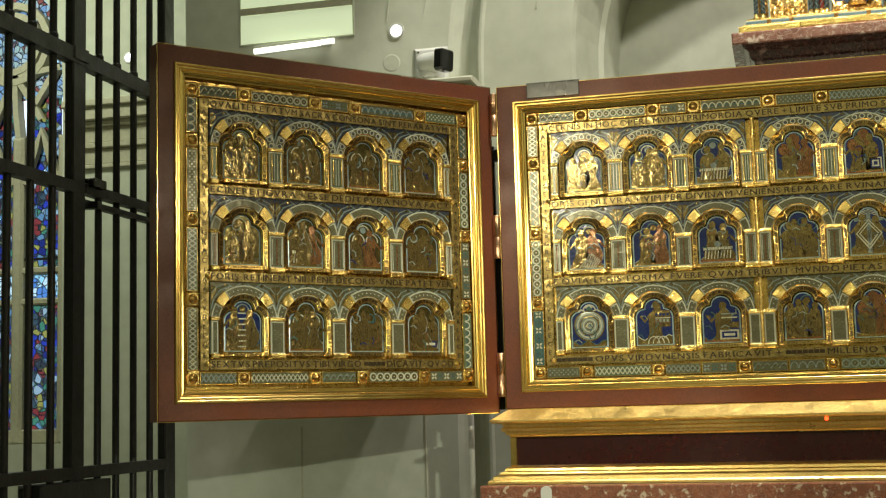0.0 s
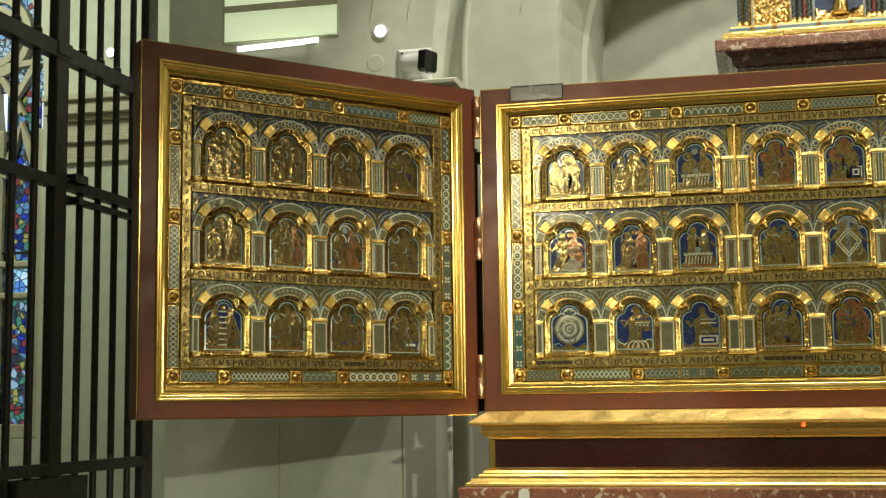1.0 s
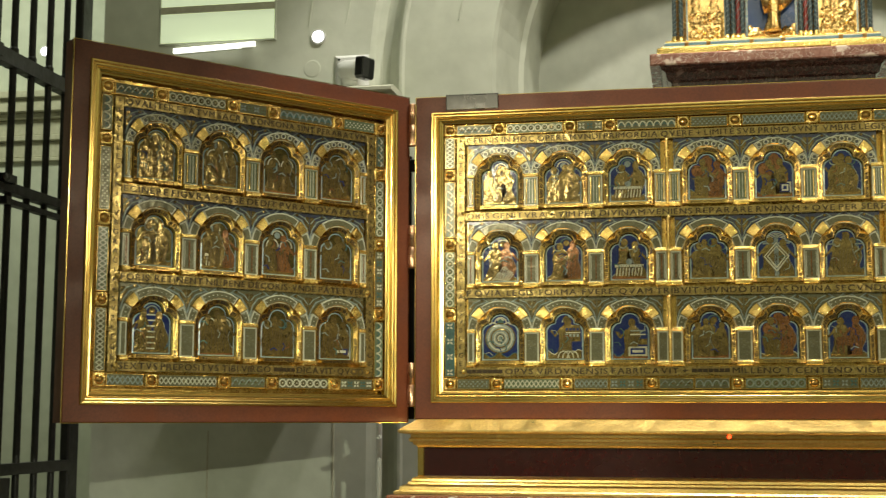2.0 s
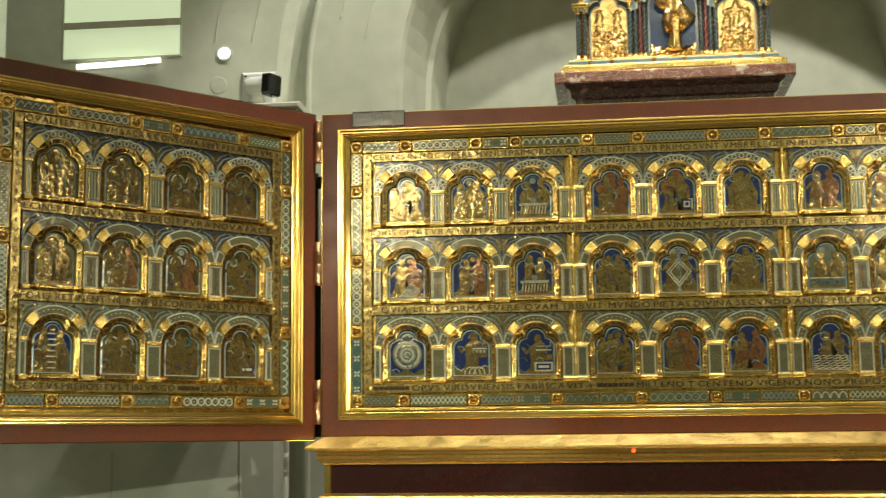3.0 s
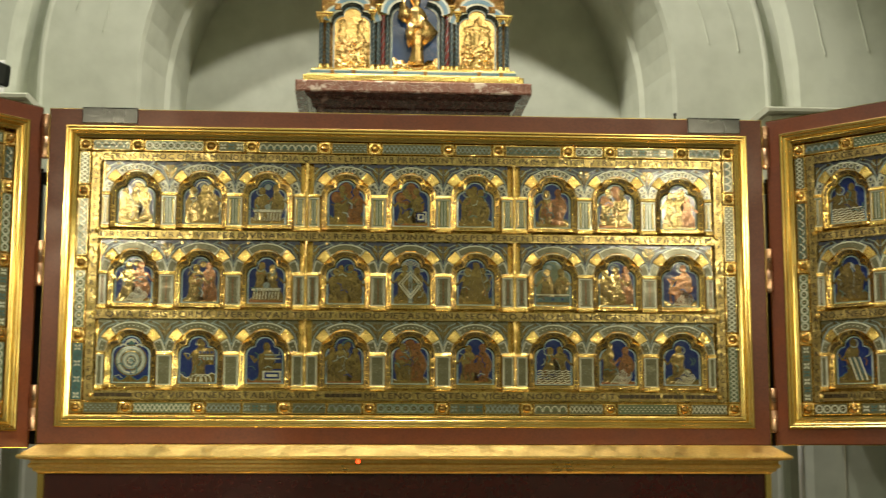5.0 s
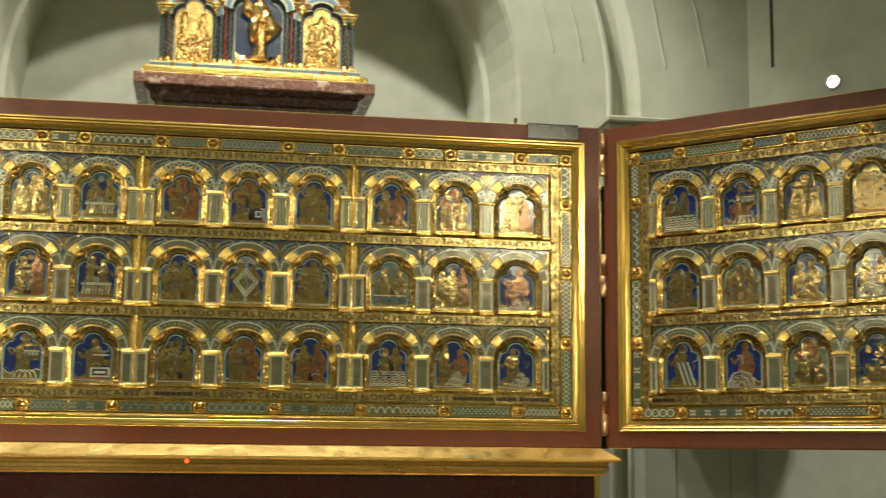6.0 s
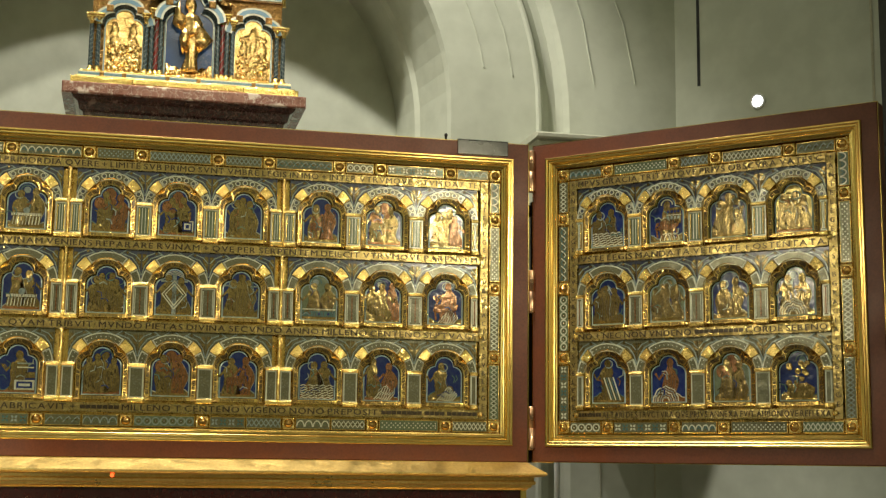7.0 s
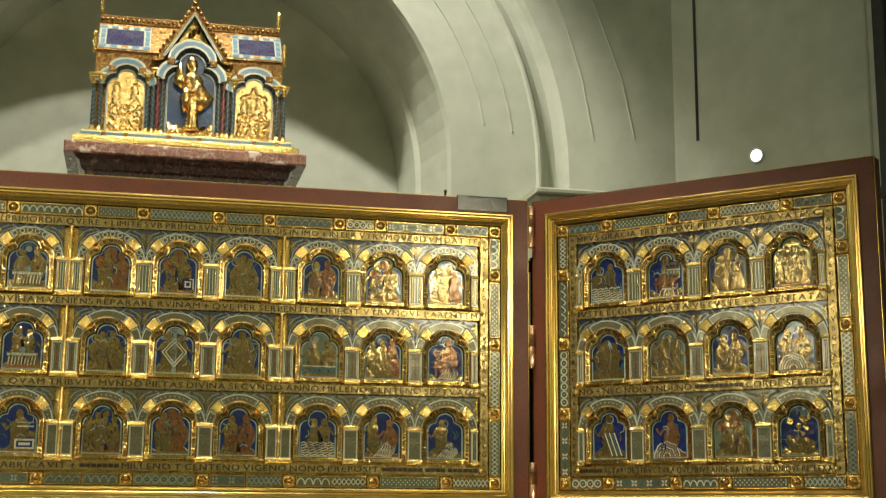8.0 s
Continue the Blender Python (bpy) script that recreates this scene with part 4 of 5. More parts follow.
# unseen west and south walls and ceiling, added for bounce and the gold's reflections
structure("closing_wall_west", Soup().box(-8.2, -8.0, -10, 3.2, 0, 7.5), PLASTER, "unseen plain cream wall added to close the room")
structure("closing_wall_south", Soup().box(-8.0, 3.45, -10.2, -10, 0, 7.5), PLASTER, "unseen plain cream wall added to close the room")
structure("floor", Soup().box(-8.2, 3.6, -10.2, 3.3, -0.1, 0), FLOOR, "grey stone floor", "floor")
structure("ceiling", Soup().box(-8.2, 3.6, -10.2, 3.3, 7.5, 7.7), PLASTER, "unseen cream ceiling added to close the room", "ceiling")

# joints and beads in the plaster
def bead(pts, y, w, m, name, label):
    s = Soup().line(pts, w, y - 0.006, y + 0.002)
    return structure(name, s, m, label, "trim")


def arc_pts(r, a0, a1, n=14):
    return [(AX + r * math.cos(radians(a0 + (a1 - a0) * i / n)), SPRING + r * math.sin(radians(a0 + (a1 - a0) * i / n))) for i in range(n + 1)]


for a0, a1, r in ((9, 64, 1.46), (7, 66, 1.60), (116, 171, 1.46), (114, 168, 1.60)):
    bead(arc_pts(r, a0, a1), Y_PIER, 0.005, PLASTER, "plaster_joint", "thin joint in the arch plaster")
for pts in ([(2.06, 3.50), (2.00, 3.83), (1.91, 4.13), (1.75, 4.5)], [(2.28, 3.52), (2.22, 3.82), (2.07, 4.24), (1.9, 4.6)], [(-1.99, 3.55), (-1.965, 3.68), (-1.92, 3.9)],
            [(-2.18, 3.55), (-2.16, 3.70), (-2.11, 3.9)]):
    bead(pts, Y_WALL, 0.0055, PLASTER, "plaster_joint", "thin joint in the wall plaster")
for pts in ([(-2.66, 0.2), (-2.66, 1.55)], [(-2.03, 0.2), (-2.03, 1.62)], [(2.08, 0.2), (2.08, 1.62)], [(2.36, 0.2), (2.36, 1.62)]):
    bead(pts, Y_WALL, 0.006, STONE, "panel_joint", "upright joint in the wall facing")
# narrow dark slot high in the east wall
d = Vector((0.95, -1.16, 0)).normalized()
for t0, z0, w in ((0.125, 3.50, 0.016), (1.02, 3.2, 0.012)):
    a, b = Vector((2.50, Y_WALL, 0)) + d * t0, Vector((2.50, Y_WALL, 0)) + d * (t0 + w)
    nrm = Vector((-d.y, d.x, 0)) * -0.003
    nrm = nrm if nrm.x < 0 else -nrm
    q = [a + nrm, b + nrm]
    s = Soup().add([(q[0].x, q[0].y, z0), (q[1].x, q[1].y, z0), (q[1].x, q[1].y, 6.5), (q[0].x, q[0].y, 6.5)], [(0, 1, 2, 3)])
    structure("wall_slot", s, IRON if t0 < 0.5 else STONE, "narrow dark upright slot in the side wall", "trim")
# stone corbels on the piers behind the hinges
for x0, x1 in ((-2.04, -1.66), (1.63, 2.04)):
    s = Soup().box(x0, x1, 0.50, Y_PIER + 0.02, 2.72, 3.085, 0, 0.01)
    s.box(x0 + 0.06, x1 - 0.06, 0.66, Y_PIER + 0.02, 2.60, 2.72, 0, 0.02)
    s.box(x0 - 0.02, x1 + 0.02, 0.47, Y_PIER + 0.02, 3.085, 3.115, 0, 0.008)
    structure("stone_corbel", s, CREAM_WOOD, "cream stone corbel behind the altar's hinge", "corbel")

# reflection of a tube-lit window, built as glowing panes on the wall beside the altar
X0, X1, Z0, Z1 = -2.96, -2.36, 3.50, 4.3
s = rect_sweep([(0, -0.002), (0.004, -0.006), (0.008, -0.006), (0.012, 0.0)], (X1 - X0) / 2, (Z1 - Z0) / 2)
win = structure("window_reflection", s, PLASTER, "bright greenish window reflection built as glowing panes on the wall", "window")
win.matrix_basis = pose((X0 + X1) / 2, Y_WALL, (Z0 + Z1) / 2)
REFLECTED = glow("greenish_reflection_glow", (0.80, 0.92, 0.62), 0.5)
for i, (za, zb) in enumerate(((-0.40, -0.25), (-0.215, 0.14), (0.16, 0.40))):
    part("pane", Soup().box(-0.30, 0.30, -0.006, -0.002, za, zb).done("pane", REFLECTED), win, "glowing pale green pane of the reflection")
part("glazing_bar", Soup().box(-0.30, 0.30, -0.014, -0.002, -0.25, -0.215).done("glazing_bar", STONE), win)
# the reflected tube as a glowing bar; cap and bracket are added
tube = thing("tube_reflection", pose(-2.66, Y_WALL - 0.04, 3.455, 0, -2, 0), "reflection of a strip lamp built as a slim glowing bar", "lamp")
part("tube", Soup().box(-0.215, 0.14, -0.010, 0.010, -0.012, 0.012, 0, 0.004).done("tube", glow("reflected_tube", (1.0, 1.0, 0.86), 2.4)), tube, "glowing white bar for the reflected tube")
part("end_cap", Soup().box(0.145, 0.215, -0.010, 0.010, -0.010, 0.014, 0, 0.003).done("end_cap", glow("reflected_tube_end", (1.0, 1.0, 0.86), 1.2)), tube)
part("bracket", Soup().box(-0.20, 0.19, 0.010, 0.040, -0.006, 0.006).done("bracket", PLASTIC), tube)


def downlight(place, turn):
    root = thing("downlight", pose(*place, 0, 0, turn), "small round glowing spotlight set in the wall", "lamp", "wall spotlights")
    part("bezel", Soup().hoop(0, 0, 0.040, 0.010, -0.008, 0.0).done("bezel", PLASTIC), root)
    part("lens", Soup().dome(0, -0.001, 0, 0.030, 0.006, 0, 14, 3).done("lens", glow("lamp_lens", (0.96, 0.97, 1.0), 6.0)), root, "glowing white lens")


downlight((-2.13, Y_WALL - 0.001, 3.494), 0)
downlight((2.785, 0.602, 3.372), -50.7)

# ---- predella and altar table ----
def three_sided(prof, hw, yf, back):
    """A moulding along the front and both ends; prof is (outward, z)."""
    s = Soup()
    v, f = [], []
    for o, z in prof:
        v += [(-hw - o, back, z), (-hw - o, yf - o, z), (hw + o, yf - o, z), (hw + o, back, z)]
    for j in range(len(prof) - 1):
        f += [(j * 4 + i, j * 4 + i + 1, j * 4 + i + 5, j * 4 + i + 4) for i in range(3)]
        f.append((j * 4 + 3, j * 4, j * 4 + 4, j * 4 + 7))
    f += [(3, 2, 1, 0), tuple(range(len(v) - 4, len(v)))]
    return s.add(v, f)


pred = thing("predella", pose(0, 0, 0), "gilded predella with dark red panel under the altar", "altar base")
part("cornice", three_sided([(-0.02, 1.500), (0.000, 1.502), (0.004, 1.508), (0.014, 1.511), (0.016, 1.520), (0.028, 1.524), (0.030, 1.534), (0.022, 1.540), (0.024, 1.551), (0.060, 1.556), (0.066, 1.562),
                             (0.066, 1.568), (0.005, 1.607), (0.0, 1.609)], 1.40, -0.105, 0.25).done("cornice", WORN_GOLD), pred, "worn bright gilt sloping cornice")
part("red_panel", Soup().box(-1.375, 1.375, -0.085, 0.20, 1.385, 1.502).done("red_panel", OXBLOOD), pred, "dark ox-blood red lacquered panel")
for sx in (-1, 1):
    part("stile", Soup().box(sx * 1.3875 - 0.0125, sx * 1.3875 + 0.0125, -0.104, 0.2, 1.388, 1.503, 0, 0.003).done("stile", GOLD), pred)
part("base_moulding", three_sided([(0.078, 1.323), (0.078, 1.331), (0.070, 1.338), (0.060, 1.340), (0.058, 1.351), (0.044, 1.357), (0.034, 1.359), (0.032, 1.366), (0.020, 1.370), (0.017, 1.380), (0.008, 1.386), (-0.03, 1.392)],
                                 1.40, -0.105, 0.25).done("base_moulding", WORN_GOLD), pred, "stepped gilt base moulding")
led = thing("indicator_light", pose(-0.20, -0.139, 1.546), "tiny glowing red indicator light on the gilt cornice", "lamp")
part("lens", Soup().dome(0, 0, 0, 0.007, 0.006, 0, 10, 3).done("lens", glow("red_led", (1.0, 0.05, 0.01), 6.0)), led, "glowing red lens")
part("collar", Soup().hoop(0, 0, 0.009, 0.002, -0.002, 0.012).done("collar", GOLD), led)
table = thing("altar_table", pose(0, 0, 0), "altar table of red veined marble", "altar")
part("slab", three_sided([(0.07, 1.235), (0.095, 1.243), (0.097, 1.314), (0.093, 1.320), (0.0, 1.3225)], 1.40, -0.135, 0.35).done("slab", MARBLE), table, "polished red marble slab with pale veins")
part("pedestal", Soup().box(-1.35, 1.35, -0.10, 0.33, 0.0, 1.236, 0, 0.01).done("pedestal", MARBLE), table)
card = thing("card", pose(-1.24, -0.2335, 1.287), "small pale rounded label fixed on the marble edge", "label")
part("sheet", Soup().plate([(0.021 * math.cos(a / 8 * math.pi), 0.012 + 0.019 * math.sin(a / 8 * math.pi)) for a in range(9)] + [(-0.021, -0.045), (0.021, -0.045)], -0.002, 0.0).done("sheet", PLASTIC), card)

# dark strips added behind the hinges so that the gaps look dark
for sx in (-1, 1):
    post = thing("gap_backing", pose(1.450 * sx, 0.075, 0), "dark backing added behind the hinges to darken the gap", "post", "hinge posts")
    part("upright", Soup().box(-0.035, 0.035, -0.01, 0.02, 1.609, 2.36, 0, 0.003).done("upright", IRON), post)
    part("rod", Soup().box(-0.030 if sx < 0 else 0.018, -0.018 if sx < 0 else 0.030, 0.0, 0.02, 2.36, 2.70).done("rod", IRON), post)
    part("clasp", Soup().box(-0.035, 0.035, -0.01, 0.02, 2.635, 2.685, 0, 0.003).done("clasp", IRON), post)

for x in (-1.651, 1.655):
    rod = thing("support_rod", pose(x, 0.30, 0), "slim pale steel rod standing behind the altar", "rod", "support rods")
    part("shaft", Soup().lathe(0, 0, [(0.013, 0.0), (0.013, 2.88)], 0, 10).done("shaft", PLASTIC, True), rod)
    part("foot", Soup().lathe(0, 0, [(0.05, 0.0), (0.05, 0.012), (0.02, 0.03)], 0, 12).done("foot", STEEL, True), rod)

# ---- house-shaped shrine on its marble plinth ----
SX = 0.022
pl = thing("shrine_plinth", pose(SX, 0.30, 0), "tapered plinth of red marble, shaft coloured as in shade, with thick slab", "plinth")
part("slab", Soup().box(-0.505, 0.505, -0.02, 0.46, 3.095, 3.145, 0, 0.006).done("slab", MARBLE_SLAB), pl, "thick polished red marble slab")
s = Soup()
v = []
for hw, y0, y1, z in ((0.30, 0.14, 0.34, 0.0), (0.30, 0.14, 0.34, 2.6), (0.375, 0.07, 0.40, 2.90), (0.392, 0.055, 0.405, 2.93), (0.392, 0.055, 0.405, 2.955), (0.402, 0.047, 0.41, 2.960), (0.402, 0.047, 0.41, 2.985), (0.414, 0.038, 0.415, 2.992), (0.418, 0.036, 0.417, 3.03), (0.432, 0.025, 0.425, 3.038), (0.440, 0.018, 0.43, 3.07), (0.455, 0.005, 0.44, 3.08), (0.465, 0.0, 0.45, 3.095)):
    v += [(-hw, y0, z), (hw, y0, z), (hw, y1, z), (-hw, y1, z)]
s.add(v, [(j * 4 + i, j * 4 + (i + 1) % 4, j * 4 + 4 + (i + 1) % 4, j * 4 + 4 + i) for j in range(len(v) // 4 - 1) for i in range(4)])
# the shade under the slab is in the shaft's dark colour
part("shaft", s.done("shaft", MARBLE_SHADED), pl, "carved marble shaft widening upwards, the slab's shade put into its colour")

shrine = thing("reliquary_shrine", pose(SX, 0.335, 3.145) @ Matrix.Diagonal((1.10, 1.0, 1.11, 1)), "house-shaped gilded reliquary shrine with enamel and columns", "reliquary")
DARK = mat("dark_patterned_enamel", (0.020, 0.034, 0.045), 0.25, 0.0, (0.07, 0.10, 0.10), 170, 0.9)
SKYBLUE = mat("bright_blue_enamel", (0.028, 0.075, 0.22), 0.3, 0.0, (0.02, 0.055, 0.17), 30, 0.7)
VIOLET = mat("dark_violet_crystal", (0.035, 0.030, 0.075), 0.12, 0.0, (0.11, 0.11, 0.16), 14, 0.8)
RED = mat("red_enamel", (0.20, 0.025, 0.02), 0.25, 0.0, (0.12, 0.015, 0.012), 60, 0.7)
s = Soup()
for hw, y0, z0, z1 in ((0.432, -0.02, 0.0, 0.030), (0.418, -0.005, 0.030, 0.038), (0.400, 0.012, 0.056, 0.064)):
    s.box(-hw, hw, y0, 0.40, z0, z1, 0, 0.003)
base = part("base", s.done("base", BLOCK), shrine, "stepped gilt base")
s = Soup().box(-0.406, 0.406, 0.006, 0.39, 0.038, 0.056, 0, 0.002)
s.box(-0.404, 0.404, 0.0045, 0.02, 0.043, 0.051, 1)
part("enamel_band", s.done("enamel_band", [WHITE, AZURE]), base, "pale blue enamel band")
for x in (-0.318, -0.235, -0.072, 0.046, 0.258, 0.345):
    part("stud", Soup().box(x - 0.008, x + 0.008, -0.001, 0.01, 0.039, 0.055, 0, 0.003).done("stud", FILIGREE), base)
part("front_step", Soup().box(-0.205, 0.218, -0.050, 0.0, 0.0, 0.026, 0, 0.004).done("front_step", BLOCK), shrine, "plain gilt step before the niche")
part("body", Soup().box(-0.365, 0.365, 0.065, 0.37, 0.064, 0.40).done("body", FILIGREE), shrine)


def shrine_column(x, m, top, twist):
    """Slim column with a turned gilt base and capital and a winding row of pale beads."""
    s = Soup().lathe(x, 0.030, [(0.0135, 0.064), (0.0135, 0.070), (0.010, 0.076), (0.0085, 0.084)], 1, 10)
    s.lathe(x, 0.030, [(0.0082, 0.084), (0.0082, top - 0.024)], 0, 10)
    s.lathe(x, 0.030, [(0.0090, top - 0.024), (0.0105, top - 0.018), (0.0085, top - 0.014), (0.0140, top)], 1, 10)
    n = 44
    for i in range(n):
        z = 0.089 + (top - 0.118) * i / n
        for a in (i * twist, i * twist + math.pi):
            if math.sin(a) < 0.25:
                s.dome(x + 0.0078 * math.cos(a), 0.030 + 0.0078 * math.sin(a) + 0.0005, z, 0.0025, 0.0025, 2, 5, 2)
    return s.done("column", [m, BLOCK, PALE])


for x, m, top, twist in ((-0.364, DARK, 0.272, 0.62), (-0.338, DARK, 0.272, -0.62), (-0.160, DARK, 0.285, 0.62), (-0.139, DARK, 0.308, -0.55), (-0.1205, RED, 0.308, 0.4), (-0.103, DARK, 0.308, 0.62),
                         (0.115, DARK, 0.308, -0.62), (0.133, RED, 0.308, 0.4), (0.151, DARK, 0.308, 0.55), (0.172, DARK, 0.285, -0.62), (0.345, DARK, 0.272, 0.62), (0.371, DARK, 0.272, -0.62)):
    part("column", shrine_column(x, m, top, twist), shrine)
for x0, x1, z in ((-0.382, -0.320, 0.272), (-0.174, -0.149, 0.285), (-0.148, -0.091, 0.308), (0.103, 0.161, 0.308), (0.161, 0.187, 0.285), (0.327, 0.389, 0.272)):
    s = Soup().box(x0, x1, 0.011, 0.066, z, z + 0.008, 0, 0.002)
    s.box(x0 - 0.004, x1 + 0.004, 0.006, 0.066, z + 0.008, z + 0.018, 0, 0.003)
    part("capital_block", s.done("capital_block", BLOCK), shrine)


def lobed_arch(parent, cx, w, foot, shoulder, lobe, top, wide, y):
    """Trefoil opening with a dark sloping reveal, then a pale enamelled band with gold blocks."""
    def outline(grow):
        return [(cx + x, z) for x, z in trefoil(w + 2 * grow, foot, shoulder + grow * 0.9, w * 0.27 + grow * 0.5, lobe + grow * 0.8, top + grow)]
    edge, lip, rim = outline(0.0), outline(0.012), outline(0.012 + wide)
    keep = [i for i, p in enumerate(edge) if p[1] > shoulder - w * 0.27 - 0.012]
    edge_top, lip_top, rim_top = [[o[i] for i in keep] for o in (edge, lip, rim)]
    n = len(keep)
    band = [((a + c) / 2, (b + d) / 2) for (a, b), (c, d) in zip(lip_top, rim_top)]
    s = Soup()
    s.ring(lip_top, rim_top, y, y, 0, False)
    s.ring(rim_top, rim_top, y, 0.066, 1, False)
    s.line(band, wide * 0.52, y - 0.0015, y, 2)
    part("arch", s.done("arch", [WHITE, FILIGREE, AZURE]), parent, "pale blue enamel arch with white edges")
    part("arch_reveal", Soup().ring(edge_top, lip_top, 0.050, y, 0, False).done("arch_reveal", DARK), parent, "dark blue enamel soffit")
    for k in (0.30, 0.70):
        i = round(k * (n - 1))
        (a, b), (c, d) = lip_top[i], rim_top[i]
        r = wide * 0.45
        part("gold_block", Soup().box((a + c) / 2 - r, (a + c) / 2 + r, y - 0.005, y + 0.01, (b + d) / 2 - r, (b + d) / 2 + r, 0, 0.003).done("gold_block", FILIGREE), parent)
    return edge


rng = random.Random(5)
for cx in (-0.242, 0.253):
    panel = part("relief_panel", Soup().box(cx - 0.078, cx + 0.078, 0.056, 0.064, 0.066, 0.33, 0).done("relief_panel", EMBOSSED), shrine, "gold panel with crowded embossed relief")
    edge = lobed_arch(panel, cx, 0.146, 0.066, 0.285, 0.036, 0.320, 0.030, 0.022)
    s = Soup().line(edge, 0.0065, 0.046, 0.056, 0)
    s.line(edge, 0.0028, 0.045, 0.046, 1)
    part("edge_line", s.done("edge_line", [WHITE, AZURE]), panel, "pale blue enamel edging")
    part("foot_line", Soup().box(cx - 0.072, cx + 0.072, 0.046, 0.056, 0.064, 0.072, 0, 0.001).done("foot_line", WHITE), panel)
    lumps = [(rng.uniform(-0.058, 0.058), 0.080 + 0.105 * (i / 130) ** 1.2, rng.uniform(0.004, 0.011), rng.uniform(0.003, 0.012)) for i in range(130)]
    for x, top in ((-0.038, 0.262), (0.034, 0.258)) if cx < 0 else ((0.0, 0.275), (-0.035, 0.225), (0.036, 0.226)):
        lumps += [(x, top, 0.009, 0.006)] + [(x + rng.uniform(-0.006, 0.006), 0.185 + (top - 0.2) * i / 5, 0.013, 0.0045) for i in range(6)]
    if cx > 0:
        lumps += [(-0.045 + 0.01 * i, 0.238 + 0.012 * math.sin(i / 9 * math.pi), 0.009, 0.004) for i in range(10)]
    nx, nz = 48, 82
    v = []
    for j in range(nz):
        for i in range(nx):
            x, z = -0.068 + 0.136 * i / (nx - 1), 0.074 + 0.235 * j / (nz - 1)
            d = max([hh * max(0.0, 1 - ((x - lx) ** 2 + (z - lz) ** 2) / r ** 2) ** 0.5 for lx, lz, r, hh in lumps])
            v.append((cx + x, 0.0555 - d, z))
    s = Soup().add(v, [(j * nx + i, j * nx + i + 1, (j + 1) * nx + i + 1, (j + 1) * nx + i) for j in range(nz - 1) for i in range(nx - 1)])
    part("embossing", s.done("embossing", EMBOSSED, True), panel)

mid = part("niche", Soup().box(-0.092, 0.106, 0.052, 0.064, 0.064, 0.414).done("niche", SKYBLUE), shrine, "deep blue enamel niche")
edge = lobed_arch(mid, 0.006, 0.186, 0.066, 0.325, 0.060, 0.405, 0.032, 0.004)
s = Soup().line(edge, 0.0075, 0.042, 0.052, 0)
s.line(edge, 0.003, 0.041, 0.042, 1)
part("edge_line", s.done("edge_line", [WHITE, AZURE]), mid, "pale blue enamel edging")
crest = [(-0.086 + 0.0092 * i, 0.088 + 0.028 * abs(i - 10) / 10 + 0.005 * math.sin(i * 1.7)) for i in range(21)]
s = Soup().plate([(-0.086, 0.064), (0.098, 0.064)] + crest[::-1], 0.034, 0.052, 0, 0.04)
for i in range(26):
    x = -0.078 + 0.0066 * i
    s.dome(x, 0.036, 0.073 + 0.020 * abs(i - 12.5) / 12.5 * ((i * 7) % 5) / 4, 0.009 + 0.004 * math.sin(i * 2.1), 0.008, 0, 7, 2)
part("rocky_ground", s.done("rocky_ground", EMBOSSED, True), mid, "embossed gold ground")

# the gilded statue: fluted robe, cloak swung out to one side
s = Soup()
prof = [(0.032, 0.0), (0.032, 0.02), (0.024, 0.05), (0.025, 0.09), (0.030, 0.13), (0.036, 0.165), (0.041, 0.195), (0.041, 0.225), (0.032, 0.25), (0.014, 0.263), (0.014, 0.270), (0.021, 0.282), (0.024, 0.298), (0.020, 0.316), (0.008, 0.330), (0.002, 0.333)]
s.lathe(0, 0, prof, 0, 28)
folded = []
for x, y, z in s.v:
    a = math.atan2(y, x)
    k = 1 + (0.16 * math.sin(7 * a + 26 * z) * (1 if z < 0.25 else 0.15))
    folded.append((x * k + 0.010 * math.sin(z * 11), y * 0.6 * k - 0.006 * math.sin(z * 22), z))
s.v = folded
cloaks = (([(0.012, 0.235), (0.040, 0.222), (0.078, 0.172), (0.100, 0.150), (0.066, 0.108), (0.030, 0.080), (0.018, 0.12)], -0.030),
          ([(-0.014, 0.235), (-0.040, 0.262), (-0.052, 0.318), (-0.064, 0.300), (-0.078, 0.214), (-0.058, 0.190), (-0.030, 0.182)], -0.028),
          ([(-0.030, 0.200), (-0.048, 0.150), (-0.030, 0.075), (-0.010, 0.10), (0.004, 0.170)], -0.034),
          ([(0.030, 0.215), (0.010, 0.190), (-0.020, 0.160), (-0.012, 0.140), (0.030, 0.160), (0.048, 0.190)], -0.038))
for outline, y in cloaks:
    n = len(outline)
    cx, cz = sum(p[0] for p in outline) / n, sum(p[1] for p in outline) / n
    v = [(x, 0.004, z) for x, z in outline] + [(cx + (x - cx) * 0.8, y + 0.010 * (i % 2), cz + (z - cz) * 0.8) for i, (x, z) in enumerate(outline)] + [(cx, y - 0.004, cz)]
    s.add(v, [(i, (i + 1) % n, (i + 1) % n + n, i + n) for i in range(n)] + [(n + i, n + (i + 1) % n, 2 * n) for i in range(n)])
thing("statue", pose(SX + 0.008, 0.358, 3.238), "gilded robed statue in the shrine's niche", "statue", "", s.done("statue", EMBOSSED, True))

